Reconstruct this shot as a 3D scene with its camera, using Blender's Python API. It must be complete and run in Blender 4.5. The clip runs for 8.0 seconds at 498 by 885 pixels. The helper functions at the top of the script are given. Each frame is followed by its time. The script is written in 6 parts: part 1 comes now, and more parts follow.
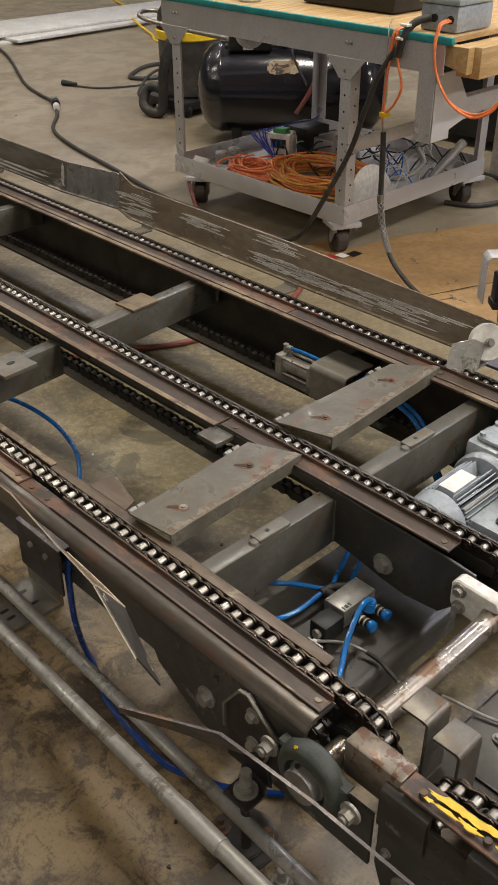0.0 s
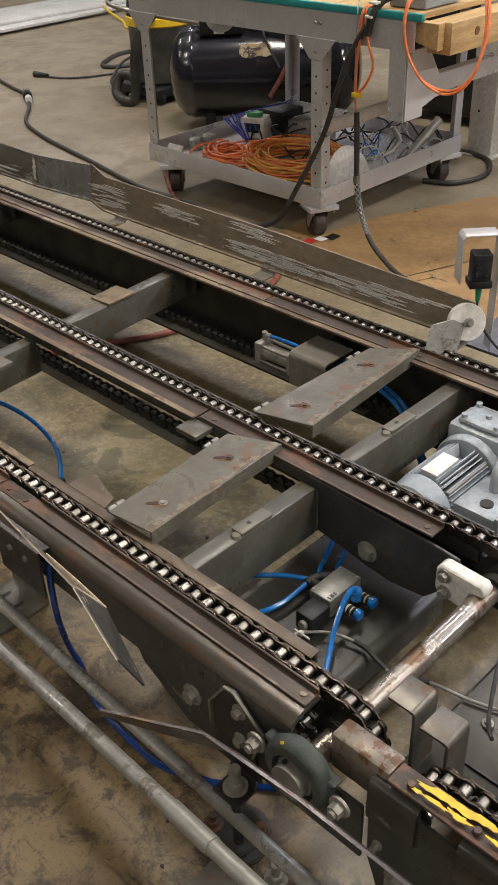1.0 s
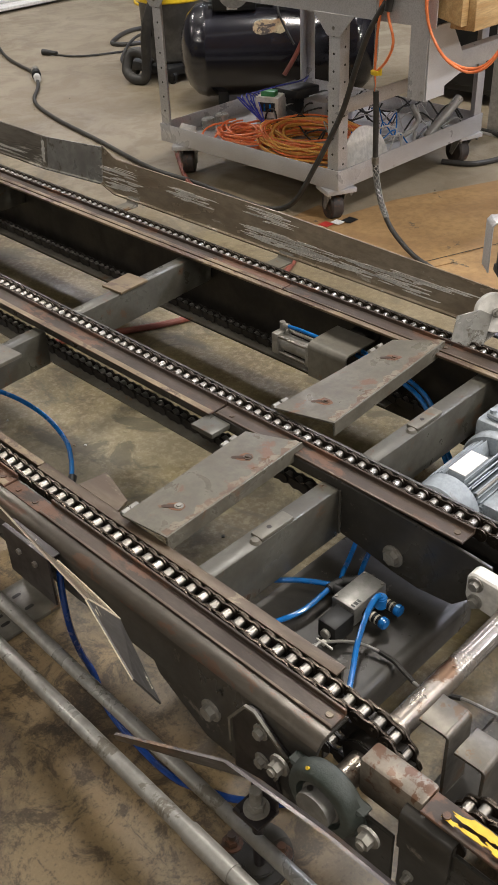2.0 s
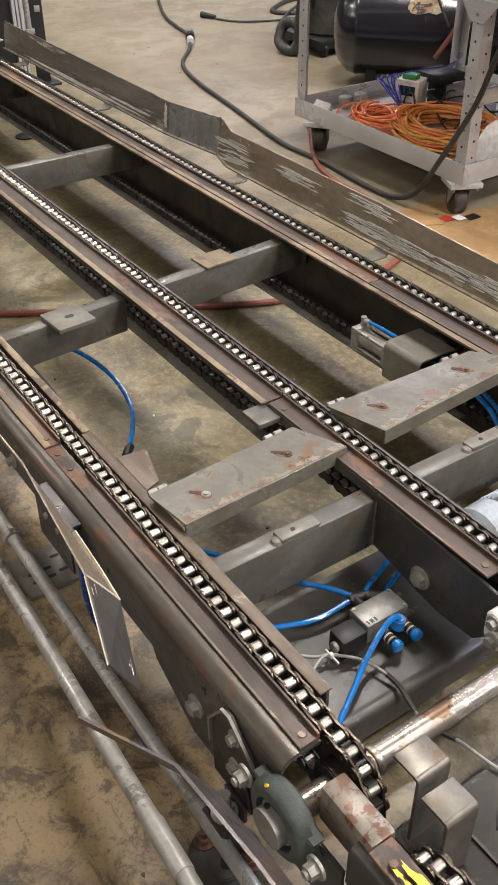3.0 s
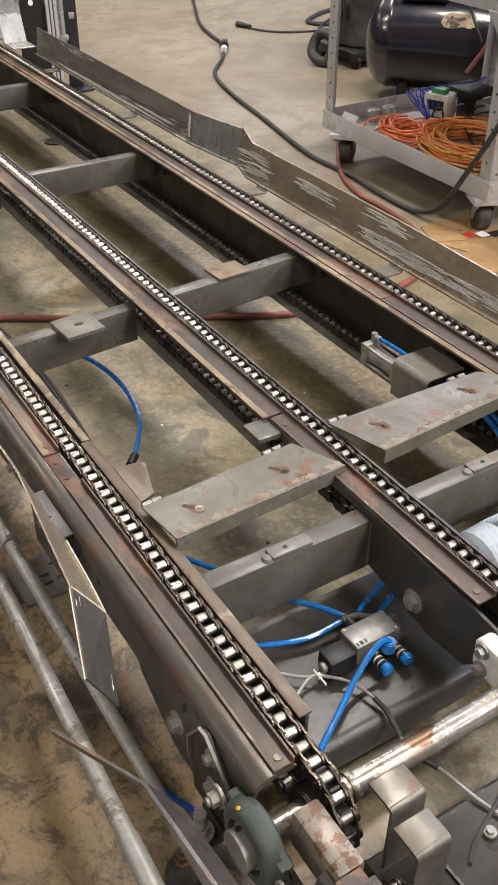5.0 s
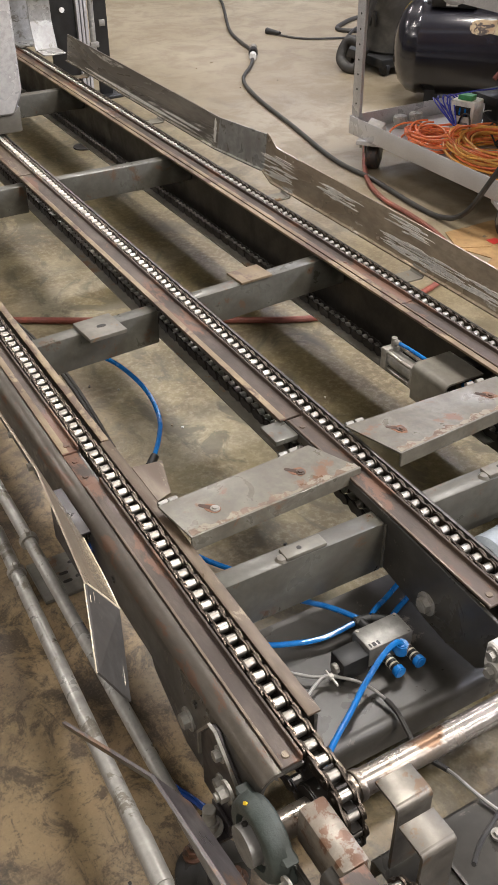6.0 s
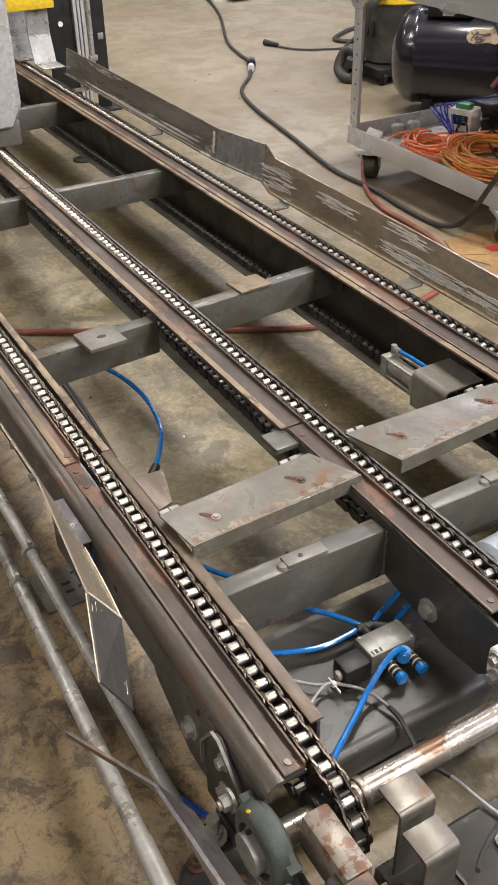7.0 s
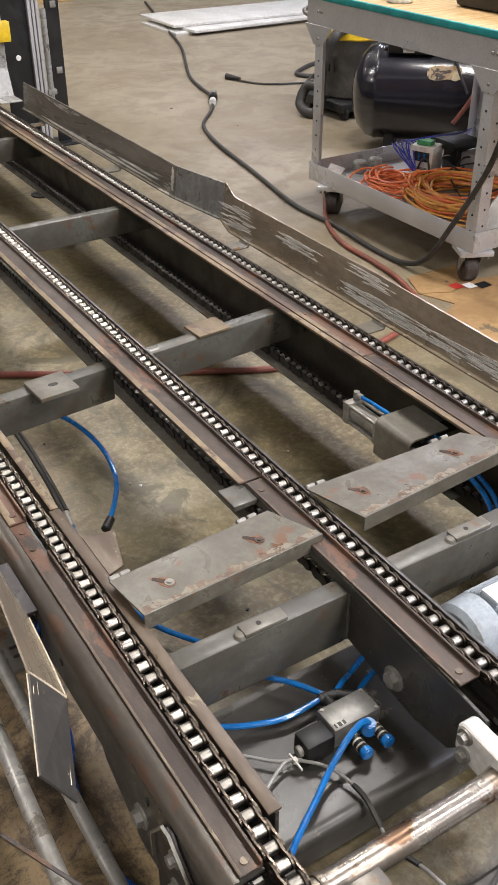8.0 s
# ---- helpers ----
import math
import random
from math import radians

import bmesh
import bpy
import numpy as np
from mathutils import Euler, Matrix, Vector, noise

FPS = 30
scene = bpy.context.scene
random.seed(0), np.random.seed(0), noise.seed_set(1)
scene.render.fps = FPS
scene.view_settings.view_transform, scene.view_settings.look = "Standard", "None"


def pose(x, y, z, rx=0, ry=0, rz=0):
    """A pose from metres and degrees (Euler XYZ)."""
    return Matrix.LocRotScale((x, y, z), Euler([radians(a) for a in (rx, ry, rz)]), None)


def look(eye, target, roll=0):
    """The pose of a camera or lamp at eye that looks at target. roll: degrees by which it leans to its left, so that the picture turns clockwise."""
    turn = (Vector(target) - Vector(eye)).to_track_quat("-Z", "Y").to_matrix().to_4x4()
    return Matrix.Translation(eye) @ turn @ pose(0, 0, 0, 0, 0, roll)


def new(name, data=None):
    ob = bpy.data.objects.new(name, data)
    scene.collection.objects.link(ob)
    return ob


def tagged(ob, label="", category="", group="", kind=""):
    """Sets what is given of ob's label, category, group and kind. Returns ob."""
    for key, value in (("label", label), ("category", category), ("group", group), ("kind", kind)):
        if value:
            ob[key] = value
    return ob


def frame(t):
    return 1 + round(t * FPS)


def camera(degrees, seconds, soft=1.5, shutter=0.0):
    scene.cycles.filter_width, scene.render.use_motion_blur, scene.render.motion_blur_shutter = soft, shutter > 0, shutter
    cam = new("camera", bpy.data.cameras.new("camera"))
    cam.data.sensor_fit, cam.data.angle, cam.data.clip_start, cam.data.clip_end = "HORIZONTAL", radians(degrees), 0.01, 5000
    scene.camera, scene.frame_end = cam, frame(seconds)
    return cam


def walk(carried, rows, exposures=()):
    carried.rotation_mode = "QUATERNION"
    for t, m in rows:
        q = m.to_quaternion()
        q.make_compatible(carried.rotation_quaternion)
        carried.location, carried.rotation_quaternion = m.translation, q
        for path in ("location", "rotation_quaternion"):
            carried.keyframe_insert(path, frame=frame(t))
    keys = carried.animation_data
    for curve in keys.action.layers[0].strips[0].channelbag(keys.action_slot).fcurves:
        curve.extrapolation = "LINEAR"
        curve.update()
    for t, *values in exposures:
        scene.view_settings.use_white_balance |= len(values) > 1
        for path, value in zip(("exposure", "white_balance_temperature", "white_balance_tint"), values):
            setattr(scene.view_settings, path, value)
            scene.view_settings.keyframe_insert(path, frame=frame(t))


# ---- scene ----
# ---------- camera ----------
cam = camera(30.0, 8.0)
PATH = [
    (0, (-0.12, -0.101, 1.32), (1.046, 1.104, 0.231), -0.1),
    (0.5, (-0.093, -0.106, 1.321), (1.083, 1.075, 0.215), -1.2),
    (1, (-0.086, -0.103, 1.318), (1.079, 1.08, 0.202), -2.2),
    (1.5, (-0.072, -0.089, 1.315), (1.078, 1.086, 0.174), -3.0),
    (2, (-0.039, -0.033, 1.302), (1.093, 1.149, 0.152), -2.6),
    (2.2, (-0.016, -0.031, 1.3), (1.074, 1.179, 0.139), -2.0),
    (3.3, (0.136, -0.102, 1.308), (0.997, 1.259, 0.122), -0.1),
    (3.5, (0.145, -0.096, 1.31), (0.995, 1.281, 0.135), -0.1),
    (4, (0.153, -0.092, 1.313), (1.01, 1.282, 0.14), 0.1),
    (4.5, (0.156, -0.099, 1.314), (1.025, 1.269, 0.142), 0.3),
    (4.7, (0.157, -0.102, 1.311), (1.023, 1.265, 0.136), 0.3),
    (5.8, (0.168, -0.125, 1.313), (0.978, 1.279, 0.142), -0.2),
    (6, (0.168, -0.13, 1.313), (0.975, 1.281, 0.146), -0.3),
    (6.5, (0.168, -0.132, 1.315), (0.969, 1.287, 0.156), -0.4),
    (7, (0.169, -0.136, 1.313), (0.977, 1.288, 0.164), -1.0),
    (7.5, (0.204, -0.094, 1.306), (1.051, 1.313, 0.164), -0.7),
    (8, (0.233, -0.068, 1.313), (1.116, 1.347, 0.211), -0.1),
]
EXPOSURES = [(0, -0.75, 6450, 8), (1.5, -0.63, 6200, 8), (2.2, -0.45, 6150, 8), (3.3, 0.0, 6080, 10), (4.5, -0.03, 6050, 10), (6.5, -0.03, 6050, 10), (7.5, 0.0, 6050, 10), (8, -0.15, 5950, 10)]
walk(cam, [(t, look(eye, target, roll)) for t, eye, target, roll in PATH], EXPOSURES)

# ---------- light ----------
world = bpy.data.worlds.new("hall_air")
scene.world = world
world.use_nodes = True
world.node_tree.nodes["Background"].inputs[0].default_value = (1.0, 0.97, 0.92, 1)
world.node_tree.nodes["Background"].inputs[1].default_value = 0.05


# ---------- materials ----------
def ramp(nt, fac, stops):
    r = nt.nodes.new("ShaderNodeValToRGB")
    els = r.color_ramp.elements
    while len(els) < len(stops):
        els.new(0.5)
    for e, (p, c) in zip(els, stops):
        e.position, e.color = p, (*c, 1)
    nt.links.new(fac, r.inputs[0])
    return r.outputs[0]


def noise_fac(nt, scale, detail=6.0, rough=0.6, stretch=None, distort=0.0):
    co = nt.nodes.new("ShaderNodeTexCoord")
    n = nt.nodes.new("ShaderNodeTexNoise")
    n.inputs["Scale"].default_value = scale
    n.inputs["Detail"].default_value = detail
    n.inputs["Roughness"].default_value = rough
    n.inputs["Distortion"].default_value = distort
    m = nt.nodes.new("ShaderNodeMapping")
    m.inputs["Scale"].default_value = stretch or (1, 1, 1)
    nt.links.new(co.outputs["Object"], m.inputs[0])
    nt.links.new(m.outputs[0], n.inputs["Vector"])
    return n.outputs[0]


def mix(nt, fac, a, b, kind="MIX"):
    m = nt.nodes.new("ShaderNodeMix")
    m.data_type, m.blend_type = "RGBA", kind
    for sock, v in ((m.inputs[0], fac), (m.inputs[6], a), (m.inputs[7], b)):
        if isinstance(v, (int, float)):
            sock.default_value = v
        elif isinstance(v, tuple):
            sock.default_value = (*v, 1)
        else:
            nt.links.new(v, sock)
    return m.outputs[2]


def surface(name, base, dark=None, wear=None, wear_at=0.62, rough=0.5, metal=0.0, scale=6.0, grain=60.0, bump=0.15, stretch=None, coat=0.0, rough_var=0.15, wear_scale=9.0, wear_metal=None, vary=0.0):
    """A surface with a broad stain, a fine grain and, where given, patches of wear."""
    m = bpy.data.materials.new(name)
    m.use_nodes = True
    nt = m.node_tree
    p = nt.nodes["Principled BSDF"]
    dark = dark or tuple(c * 0.72 for c in base)
    broad = noise_fac(nt, scale, 5, 0.6, stretch, 0.4)
    fine = noise_fac(nt, grain, 4, 0.65, stretch)
    col = mix(nt, ramp(nt, broad, [(0.40, (0, 0, 0)), (0.60, (1, 1, 1))]), base, dark)
    col = mix(nt, ramp(nt, fine, [(0.38, (0.5, 0.5, 0.5)), (0.58, (0.0, 0.0, 0.0))]), col, tuple(c * 0.55 for c in base))
    p.inputs["Metallic"].default_value = metal
    if wear:
        w = noise_fac(nt, wear_scale, 8, 0.72, stretch, 0.3)
        wf = ramp(nt, w, [(wear_at - 0.07, (0, 0, 0)), (wear_at - 0.035, (1, 1, 1))])
        col = mix(nt, wf, col, wear)
        if wear_metal is not None:
            nt.links.new(mix(nt, wf, (metal,) * 3, (wear_metal,) * 3), p.inputs["Metallic"])
    if vary:
        info = nt.nodes.new("ShaderNodeObjectInfo")
        col = mix(nt, ramp(nt, info.outputs["Random"], [(0, (0, 0, 0)), (1, (vary, vary, vary))]), col, tuple(c * 0.5 for c in base))
    nt.links.new(col, p.inputs["Base Color"])
    rr = ramp(nt, broad, [(0.3, (max(rough - rough_var, 0.02),) * 3), (0.7, (min(rough + rough_var, 1),) * 3)])
    nt.links.new(rr, p.inputs["Roughness"])
    p.inputs["Coat Weight"].default_value = coat
    p.inputs["Coat Roughness"].default_value = 0.15
    if bump:
        bp = nt.nodes.new("ShaderNodeBump")
        bp.inputs["Strength"].default_value = bump
        bp.inputs["Distance"].default_value = 0.002
        nt.links.new(fine, bp.inputs["Height"])
        nt.links.new(bp.outputs[0], p.inputs["Normal"])
    return m


def concrete_floor():
    m = bpy.data.materials.new("worn_concrete")
    m.use_nodes = True
    nt = m.node_tree
    p = nt.nodes["Principled BSDF"]
    # oily working strip along the near side; the same mix darkens the drive end
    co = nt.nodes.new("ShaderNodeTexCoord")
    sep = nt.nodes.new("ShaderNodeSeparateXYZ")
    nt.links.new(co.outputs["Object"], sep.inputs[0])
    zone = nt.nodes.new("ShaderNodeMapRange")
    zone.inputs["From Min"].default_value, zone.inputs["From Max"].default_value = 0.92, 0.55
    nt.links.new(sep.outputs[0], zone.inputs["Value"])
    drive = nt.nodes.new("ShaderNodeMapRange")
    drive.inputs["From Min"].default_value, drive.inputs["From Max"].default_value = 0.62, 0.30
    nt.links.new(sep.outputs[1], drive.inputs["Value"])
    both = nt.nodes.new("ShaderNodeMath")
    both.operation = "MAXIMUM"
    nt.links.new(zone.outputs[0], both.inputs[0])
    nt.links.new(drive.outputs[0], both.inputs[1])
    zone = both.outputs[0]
    # clean mix starts at 1.75: shade beside the guard stays in the colour
    far = nt.nodes.new("ShaderNodeMapRange")
    far.inputs["From Min"].default_value, far.inputs["From Max"].default_value = 1.75, 2.5
    nt.links.new(sep.outputs[0], far.inputs["Value"])
    far = far.outputs[0]
    big = noise_fac(nt, 1.1, 3, 0.5, None, 0.3)
    mid = noise_fac(nt, 5.0, 9, 0.68, None, 0.5)
    patch = noise_fac(nt, 3.0, 5, 0.55, None, 0.2)
    fine = noise_fac(nt, 55, 8, 0.75)
    smear = noise_fac(nt, 6, 9, 0.7, (1, 0.7, 1), 0.9)
    speck = noise_fac(nt, 95, 5, 0.75)
    grit = noise_fac(nt, 230, 4, 0.7)
    col = mix(nt, ramp(nt, big, [(0.40, (0, 0, 0)), (0.60, (1, 1, 1))]), (0.175, 0.142, 0.069), (0.132, 0.103, 0.044))
    col = mix(nt, ramp(nt, mid, [(0.46, (0, 0, 0)), (0.54, (0.95, 0.95, 0.95))]), col, (0.105, 0.078, 0.034))
    col = mix(nt, ramp(nt, patch, [(0.51, (0, 0, 0)), (0.58, (0.6, 0.6, 0.6))]), col, (0.225, 0.192, 0.118))
    col = mix(nt, ramp(nt, fine, [(0.47, (0, 0, 0)), (0.62, (0.4, 0.4, 0.4))]), col, (0.36, 0.315, 0.22))
    col = mix(nt, ramp(nt, smear, [(0.51, (0, 0, 0)), (0.58, (0.75, 0.75, 0.75))]), col, (0.066, 0.056, 0.030))
    col = mix(nt, ramp(nt, speck, [(0.61, (0, 0, 0)), (0.67, (0.55, 0.55, 0.55))]), col, (0.05, 0.04, 0.028))
    clean = mix(nt, ramp(nt, big, [(0.38, (0, 0, 0)), (0.62, (1, 1, 1))]), (0.30, 0.255, 0.185), (0.235, 0.193, 0.130))
    clean = mix(nt, ramp(nt, mid, [(0.45, (0, 0, 0)), (0.57, (0.65, 0.65, 0.65))]), clean, (0.175, 0.138, 0.086))
    clean = mix(nt, ramp(nt, smear, [(0.55, (0, 0, 0)), (0.66, (0.45, 0.45, 0.45))]), clean, (0.12, 0.098, 0.066))
    clean = mix(nt, ramp(nt, grit, [(0.50, (0, 0, 0)), (0.62, (0.35, 0.35, 0.35))]), clean, (0.36, 0.325, 0.25))
    col = mix(nt, far, col, clean)
    stroke = noise_fac(nt, 5.5, 10, 0.74, (1.3, 0.9, 1), 0.5)
    scuff = noise_fac(nt, 5.0, 9, 0.8, (9, 1.4, 1), 0.5)
    blot = noise_fac(nt, 13.0, 10, 0.76, None, 0.6)
    cloud = noise_fac(nt, 4.2, 8, 0.62, None, 0.8)
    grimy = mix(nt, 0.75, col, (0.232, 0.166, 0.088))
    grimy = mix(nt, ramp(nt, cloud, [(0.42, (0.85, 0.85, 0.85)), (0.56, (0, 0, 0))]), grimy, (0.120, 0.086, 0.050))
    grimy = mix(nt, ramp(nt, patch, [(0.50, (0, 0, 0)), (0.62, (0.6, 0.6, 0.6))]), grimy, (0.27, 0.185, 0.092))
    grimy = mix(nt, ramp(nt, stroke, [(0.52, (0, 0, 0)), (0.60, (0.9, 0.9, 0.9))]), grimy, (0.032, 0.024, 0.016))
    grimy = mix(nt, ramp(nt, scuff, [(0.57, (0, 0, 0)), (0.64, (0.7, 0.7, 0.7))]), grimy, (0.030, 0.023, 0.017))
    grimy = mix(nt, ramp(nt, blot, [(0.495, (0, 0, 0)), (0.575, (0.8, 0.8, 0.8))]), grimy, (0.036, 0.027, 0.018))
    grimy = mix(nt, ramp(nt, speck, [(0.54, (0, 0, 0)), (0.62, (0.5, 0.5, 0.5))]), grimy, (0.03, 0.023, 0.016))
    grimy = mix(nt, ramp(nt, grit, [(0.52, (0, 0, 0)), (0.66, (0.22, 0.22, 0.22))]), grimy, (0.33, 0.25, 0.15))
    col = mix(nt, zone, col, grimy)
    nt.links.new(col, p.inputs["Base Color"])
    nt.links.new(ramp(nt, mid, [(0.3, (0.30,) * 3), (0.7, (0.52,) * 3)]), p.inputs["Roughness"])
    bp = nt.nodes.new("ShaderNodeBump")
    bp.inputs["Strength"].default_value = 0.12
    bp.inputs["Distance"].default_value = 0.002
    nt.links.new(fine, bp.inputs["Height"])
    nt.links.new(bp.outputs[0], p.inputs["Normal"])
    return m


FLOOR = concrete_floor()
GREY = surface("grey_machine_paint", (0.052, 0.049, 0.043), (0.036, 0.033, 0.028), rough=0.36, scale=9, bump=0.06, wear=(0.13, 0.115, 0.095), wear_at=0.675)
DUSTY = surface("dusty_worn_lit_edge", (0.088, 0.076, 0.060), (0.056, 0.046, 0.036), rough=0.38, metal=0.3, scale=12, grain=90, bump=0.12, wear=(0.085, 0.050, 0.032), wear_at=0.64, wear_scale=24, stretch=(1, 0.45, 1))
BRACKET_DARK = surface("dark_bracket_steel", (0.034, 0.029, 0.030), (0.022, 0.019, 0.019), rough=0.4, metal=0.3, scale=14, bump=0.1)
BLOCK = surface("rust_speckled_block", (0.235, 0.205, 0.165), (0.155, 0.125, 0.095), rough=0.4, metal=0.3, scale=16, grain=90, bump=0.2, wear=(0.115, 0.062, 0.036), wear_at=0.60, wear_scale=30)
GREY_LIGHT = surface("light_grey_paint", (0.165, 0.155, 0.128), (0.12, 0.108, 0.085), rough=0.4, scale=9, bump=0.08, wear=(0.145, 0.09, 0.05), wear_at=0.66, wear_scale=11)
FLAP_PAINT = surface("scuffed_grey_paint", (0.145, 0.134, 0.106), (0.105, 0.093, 0.070), rough=0.36, scale=14, grain=90, bump=0.12, wear=(0.135, 0.075, 0.042), wear_at=0.64, wear_scale=9)
RUST = surface("brown_rusty_steel", (0.066, 0.045, 0.032), (0.040, 0.028, 0.021), rough=0.48, metal=0.1, scale=16, grain=110, bump=0.25, wear=(0.115, 0.058, 0.034), wear_at=0.60, wear_scale=12, stretch=(1, 0.35, 1))
TAN = surface("yellowed_worn_edge", (0.235, 0.180, 0.105), (0.135, 0.095, 0.058), rough=0.45, metal=0.15, scale=9, grain=90, bump=0.2, wear=(0.085, 0.055, 0.036), wear_at=0.585, wear_scale=14, stretch=(1, 0.5, 1))
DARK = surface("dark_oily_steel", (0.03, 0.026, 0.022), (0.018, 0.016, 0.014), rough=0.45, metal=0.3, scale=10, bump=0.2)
LINK = surface("oiled_chain_steel", (0.085, 0.068, 0.052), (0.04, 0.032, 0.025), rough=0.36, metal=0.8, scale=30, grain=200, bump=0.1, vary=0.4)
ROLLER = surface("polished_roller_steel", (0.40, 0.38, 0.345), (0.26, 0.24, 0.21), rough=0.40, metal=1.0, scale=40, grain=150, bump=0.05, vary=0.3)
SHINE = surface("bright_turned_steel", (0.40, 0.365, 0.32), (0.26, 0.215, 0.17), rough=0.30, metal=0.8, scale=10, grain=60, bump=0.3, wear=(0.14, 0.085, 0.052), wear_at=0.59, wear_scale=7)
GALV = surface("galvanised_pipe", (0.43, 0.425, 0.40), (0.31, 0.30, 0.275), rough=0.33, metal=0.35, scale=12, bump=0.08, wear=(0.18, 0.165, 0.135), wear_at=0.635, wear_scale=16)
ZINC = surface("zinc_plated_steel", (0.33, 0.32, 0.29), (0.22, 0.205, 0.18), rough=0.5, metal=0.35, scale=30, bump=0.08)
STAINLESS = surface("brushed_cart_steel", (0.58, 0.575, 0.59), (0.50, 0.49, 0.495), rough=0.36, metal=0.3, scale=3, grain=260, bump=0.06, wear=(0.34, 0.32, 0.30), wear_at=0.71)
GUARD = surface("scraped_guard_steel", (0.40, 0.335, 0.25), (0.28, 0.222, 0.155), rough=0.24, metal=0.35, scale=5, bump=0.1, wear=(0.62, 0.58, 0.50), wear_at=0.695, wear_scale=12, wear_metal=0.3, stretch=(1, 0.5, 1.4))
CAST = surface("grey_green_casting", (0.055, 0.068, 0.06), (0.035, 0.042, 0.037), rough=0.5, scale=12, grain=120, bump=0.4)
MOTOR = surface("blue_grey_motor_paint", (0.36, 0.40, 0.435), (0.27, 0.30, 0.325), rough=0.4, scale=9, grain=90, bump=0.15, wear=(0.22, 0.23, 0.23), wear_at=0.66)
BLACKGLOSS = surface("black_gloss_tank_paint", (0.013, 0.013, 0.019), (0.024, 0.023, 0.030), rough=0.19, scale=3, bump=0.04, coat=0.6, rough_var=0.08)
BLACK = surface("black_plastic", (0.008, 0.008, 0.009), (0.014, 0.014, 0.013), rough=0.5, scale=20, bump=0.1)
RUBBER = surface("black_cable_rubber", (0.022, 0.021, 0.02), (0.045, 0.042, 0.037), rough=0.55, scale=15, bump=0.1)
BLUE = surface("blue_air_tube", (0.015, 0.17, 0.52), (0.012, 0.13, 0.42), rough=0.22, scale=20, bump=0.0, coat=0.4)
BLUE_DARK = surface("dark_blue_air_tube", (0.010, 0.055, 0.26), (0.008, 0.04, 0.20), rough=0.2, scale=20, bump=0.0, coat=0.5)
ORANGE = surface("orange_cable", (0.88, 0.25, 0.08), (0.78, 0.19, 0.06), rough=0.42, scale=25, bump=0.0)
AMBER = surface("amber_cable", (0.88, 0.47, 0.10), (0.78, 0.36, 0.07), rough=0.4, scale=25, bump=0.0)
WHITE = surface("white_plastic", (0.76, 0.74, 0.70), (0.62, 0.60, 0.55), rough=0.42, scale=12, bump=0.05)
PAPER = surface("white_label", (0.82, 0.81, 0.77), (0.74, 0.72, 0.68), rough=0.5, scale=30, bump=0.0)
YELLOW = surface("yellow_paint", (0.80, 0.55, 0.02), (0.7, 0.46, 0.02), rough=0.4, scale=20, bump=0.05)
WOOD = surface("pine_board", (0.58, 0.40, 0.19), (0.46, 0.29, 0.12), rough=0.5, scale=6, grain=30, bump=0.1, stretch=(1, 8, 8))
TEAL = surface("teal_mat", (0.02, 0.30, 0.30), (0.015, 0.22, 0.23), rough=0.55, scale=15)
CARD = surface("stained_cardboard", (0.37, 0.23, 0.095), (0.27, 0.16, 0.065), rough=0.65, scale=4, grain=40, bump=0.1, wear=(0.11, 0.08, 0.05), wear_at=0.68, wear_scale=6)
WALL = surface("painted_hall_wall", (0.36, 0.35, 0.33), (0.30, 0.29, 0.27), rough=0.7, scale=1.2, grain=20, bump=0.1)
CEIL = surface("grey_roof_deck", (0.32, 0.31, 0.30), (0.26, 0.25, 0.24), rough=0.8, scale=1.0, grain=12, bump=0.1)
ALU = surface("dull_aluminium", (0.26, 0.255, 0.24), (0.19, 0.185, 0.175), rough=0.42, metal=0.5, scale=20, bump=0.08)
PLATE_WHITE = surface("white_panel_board", (0.62, 0.61, 0.58), (0.5, 0.49, 0.46), rough=0.5, scale=3, bump=0.05)
REDHOSE = surface("dusty_red_hose", (0.24, 0.065, 0.04), (0.15, 0.05, 0.035), rough=0.55, scale=12, bump=0.1)

BEAM = surface("olive_grey_beam_paint", (0.100, 0.097, 0.081), (0.072, 0.066, 0.053), rough=0.36, scale=11, grain=80, bump=0.1, wear=(0.085, 0.053, 0.033), wear_at=0.665, wear_scale=20)
TAN_RUST = surface("rust_worn_ridge", (0.135, 0.102, 0.068), (0.080, 0.055, 0.037), rough=0.40, metal=0.2, scale=20, grain=120, bump=0.2, wear=(0.21, 0.17, 0.115), wear_at=0.63, wear_scale=18, stretch=(1, 0.3, 1))


# ---------- mesh builders ----------
def box(bm, x0, x1, y0, y1, z0, z1, bevel=0.002, m=None):
    mat = Matrix.Translation(((x0 + x1) / 2, (y0 + y1) / 2, (z0 + z1) / 2)) @ Matrix.Diagonal((x1 - x0, y1 - y0, z1 - z0, 1))
    vs = bmesh.ops.create_cube(bm, size=1, matrix=(m or Matrix()) @ mat)["verts"]
    if bevel:
        es = list({e for v in vs for e in v.link_edges})
        bmesh.ops.bevel(bm, geom=es, offset=bevel, segments=2, affect="EDGES", profile=0.5)
    return bm


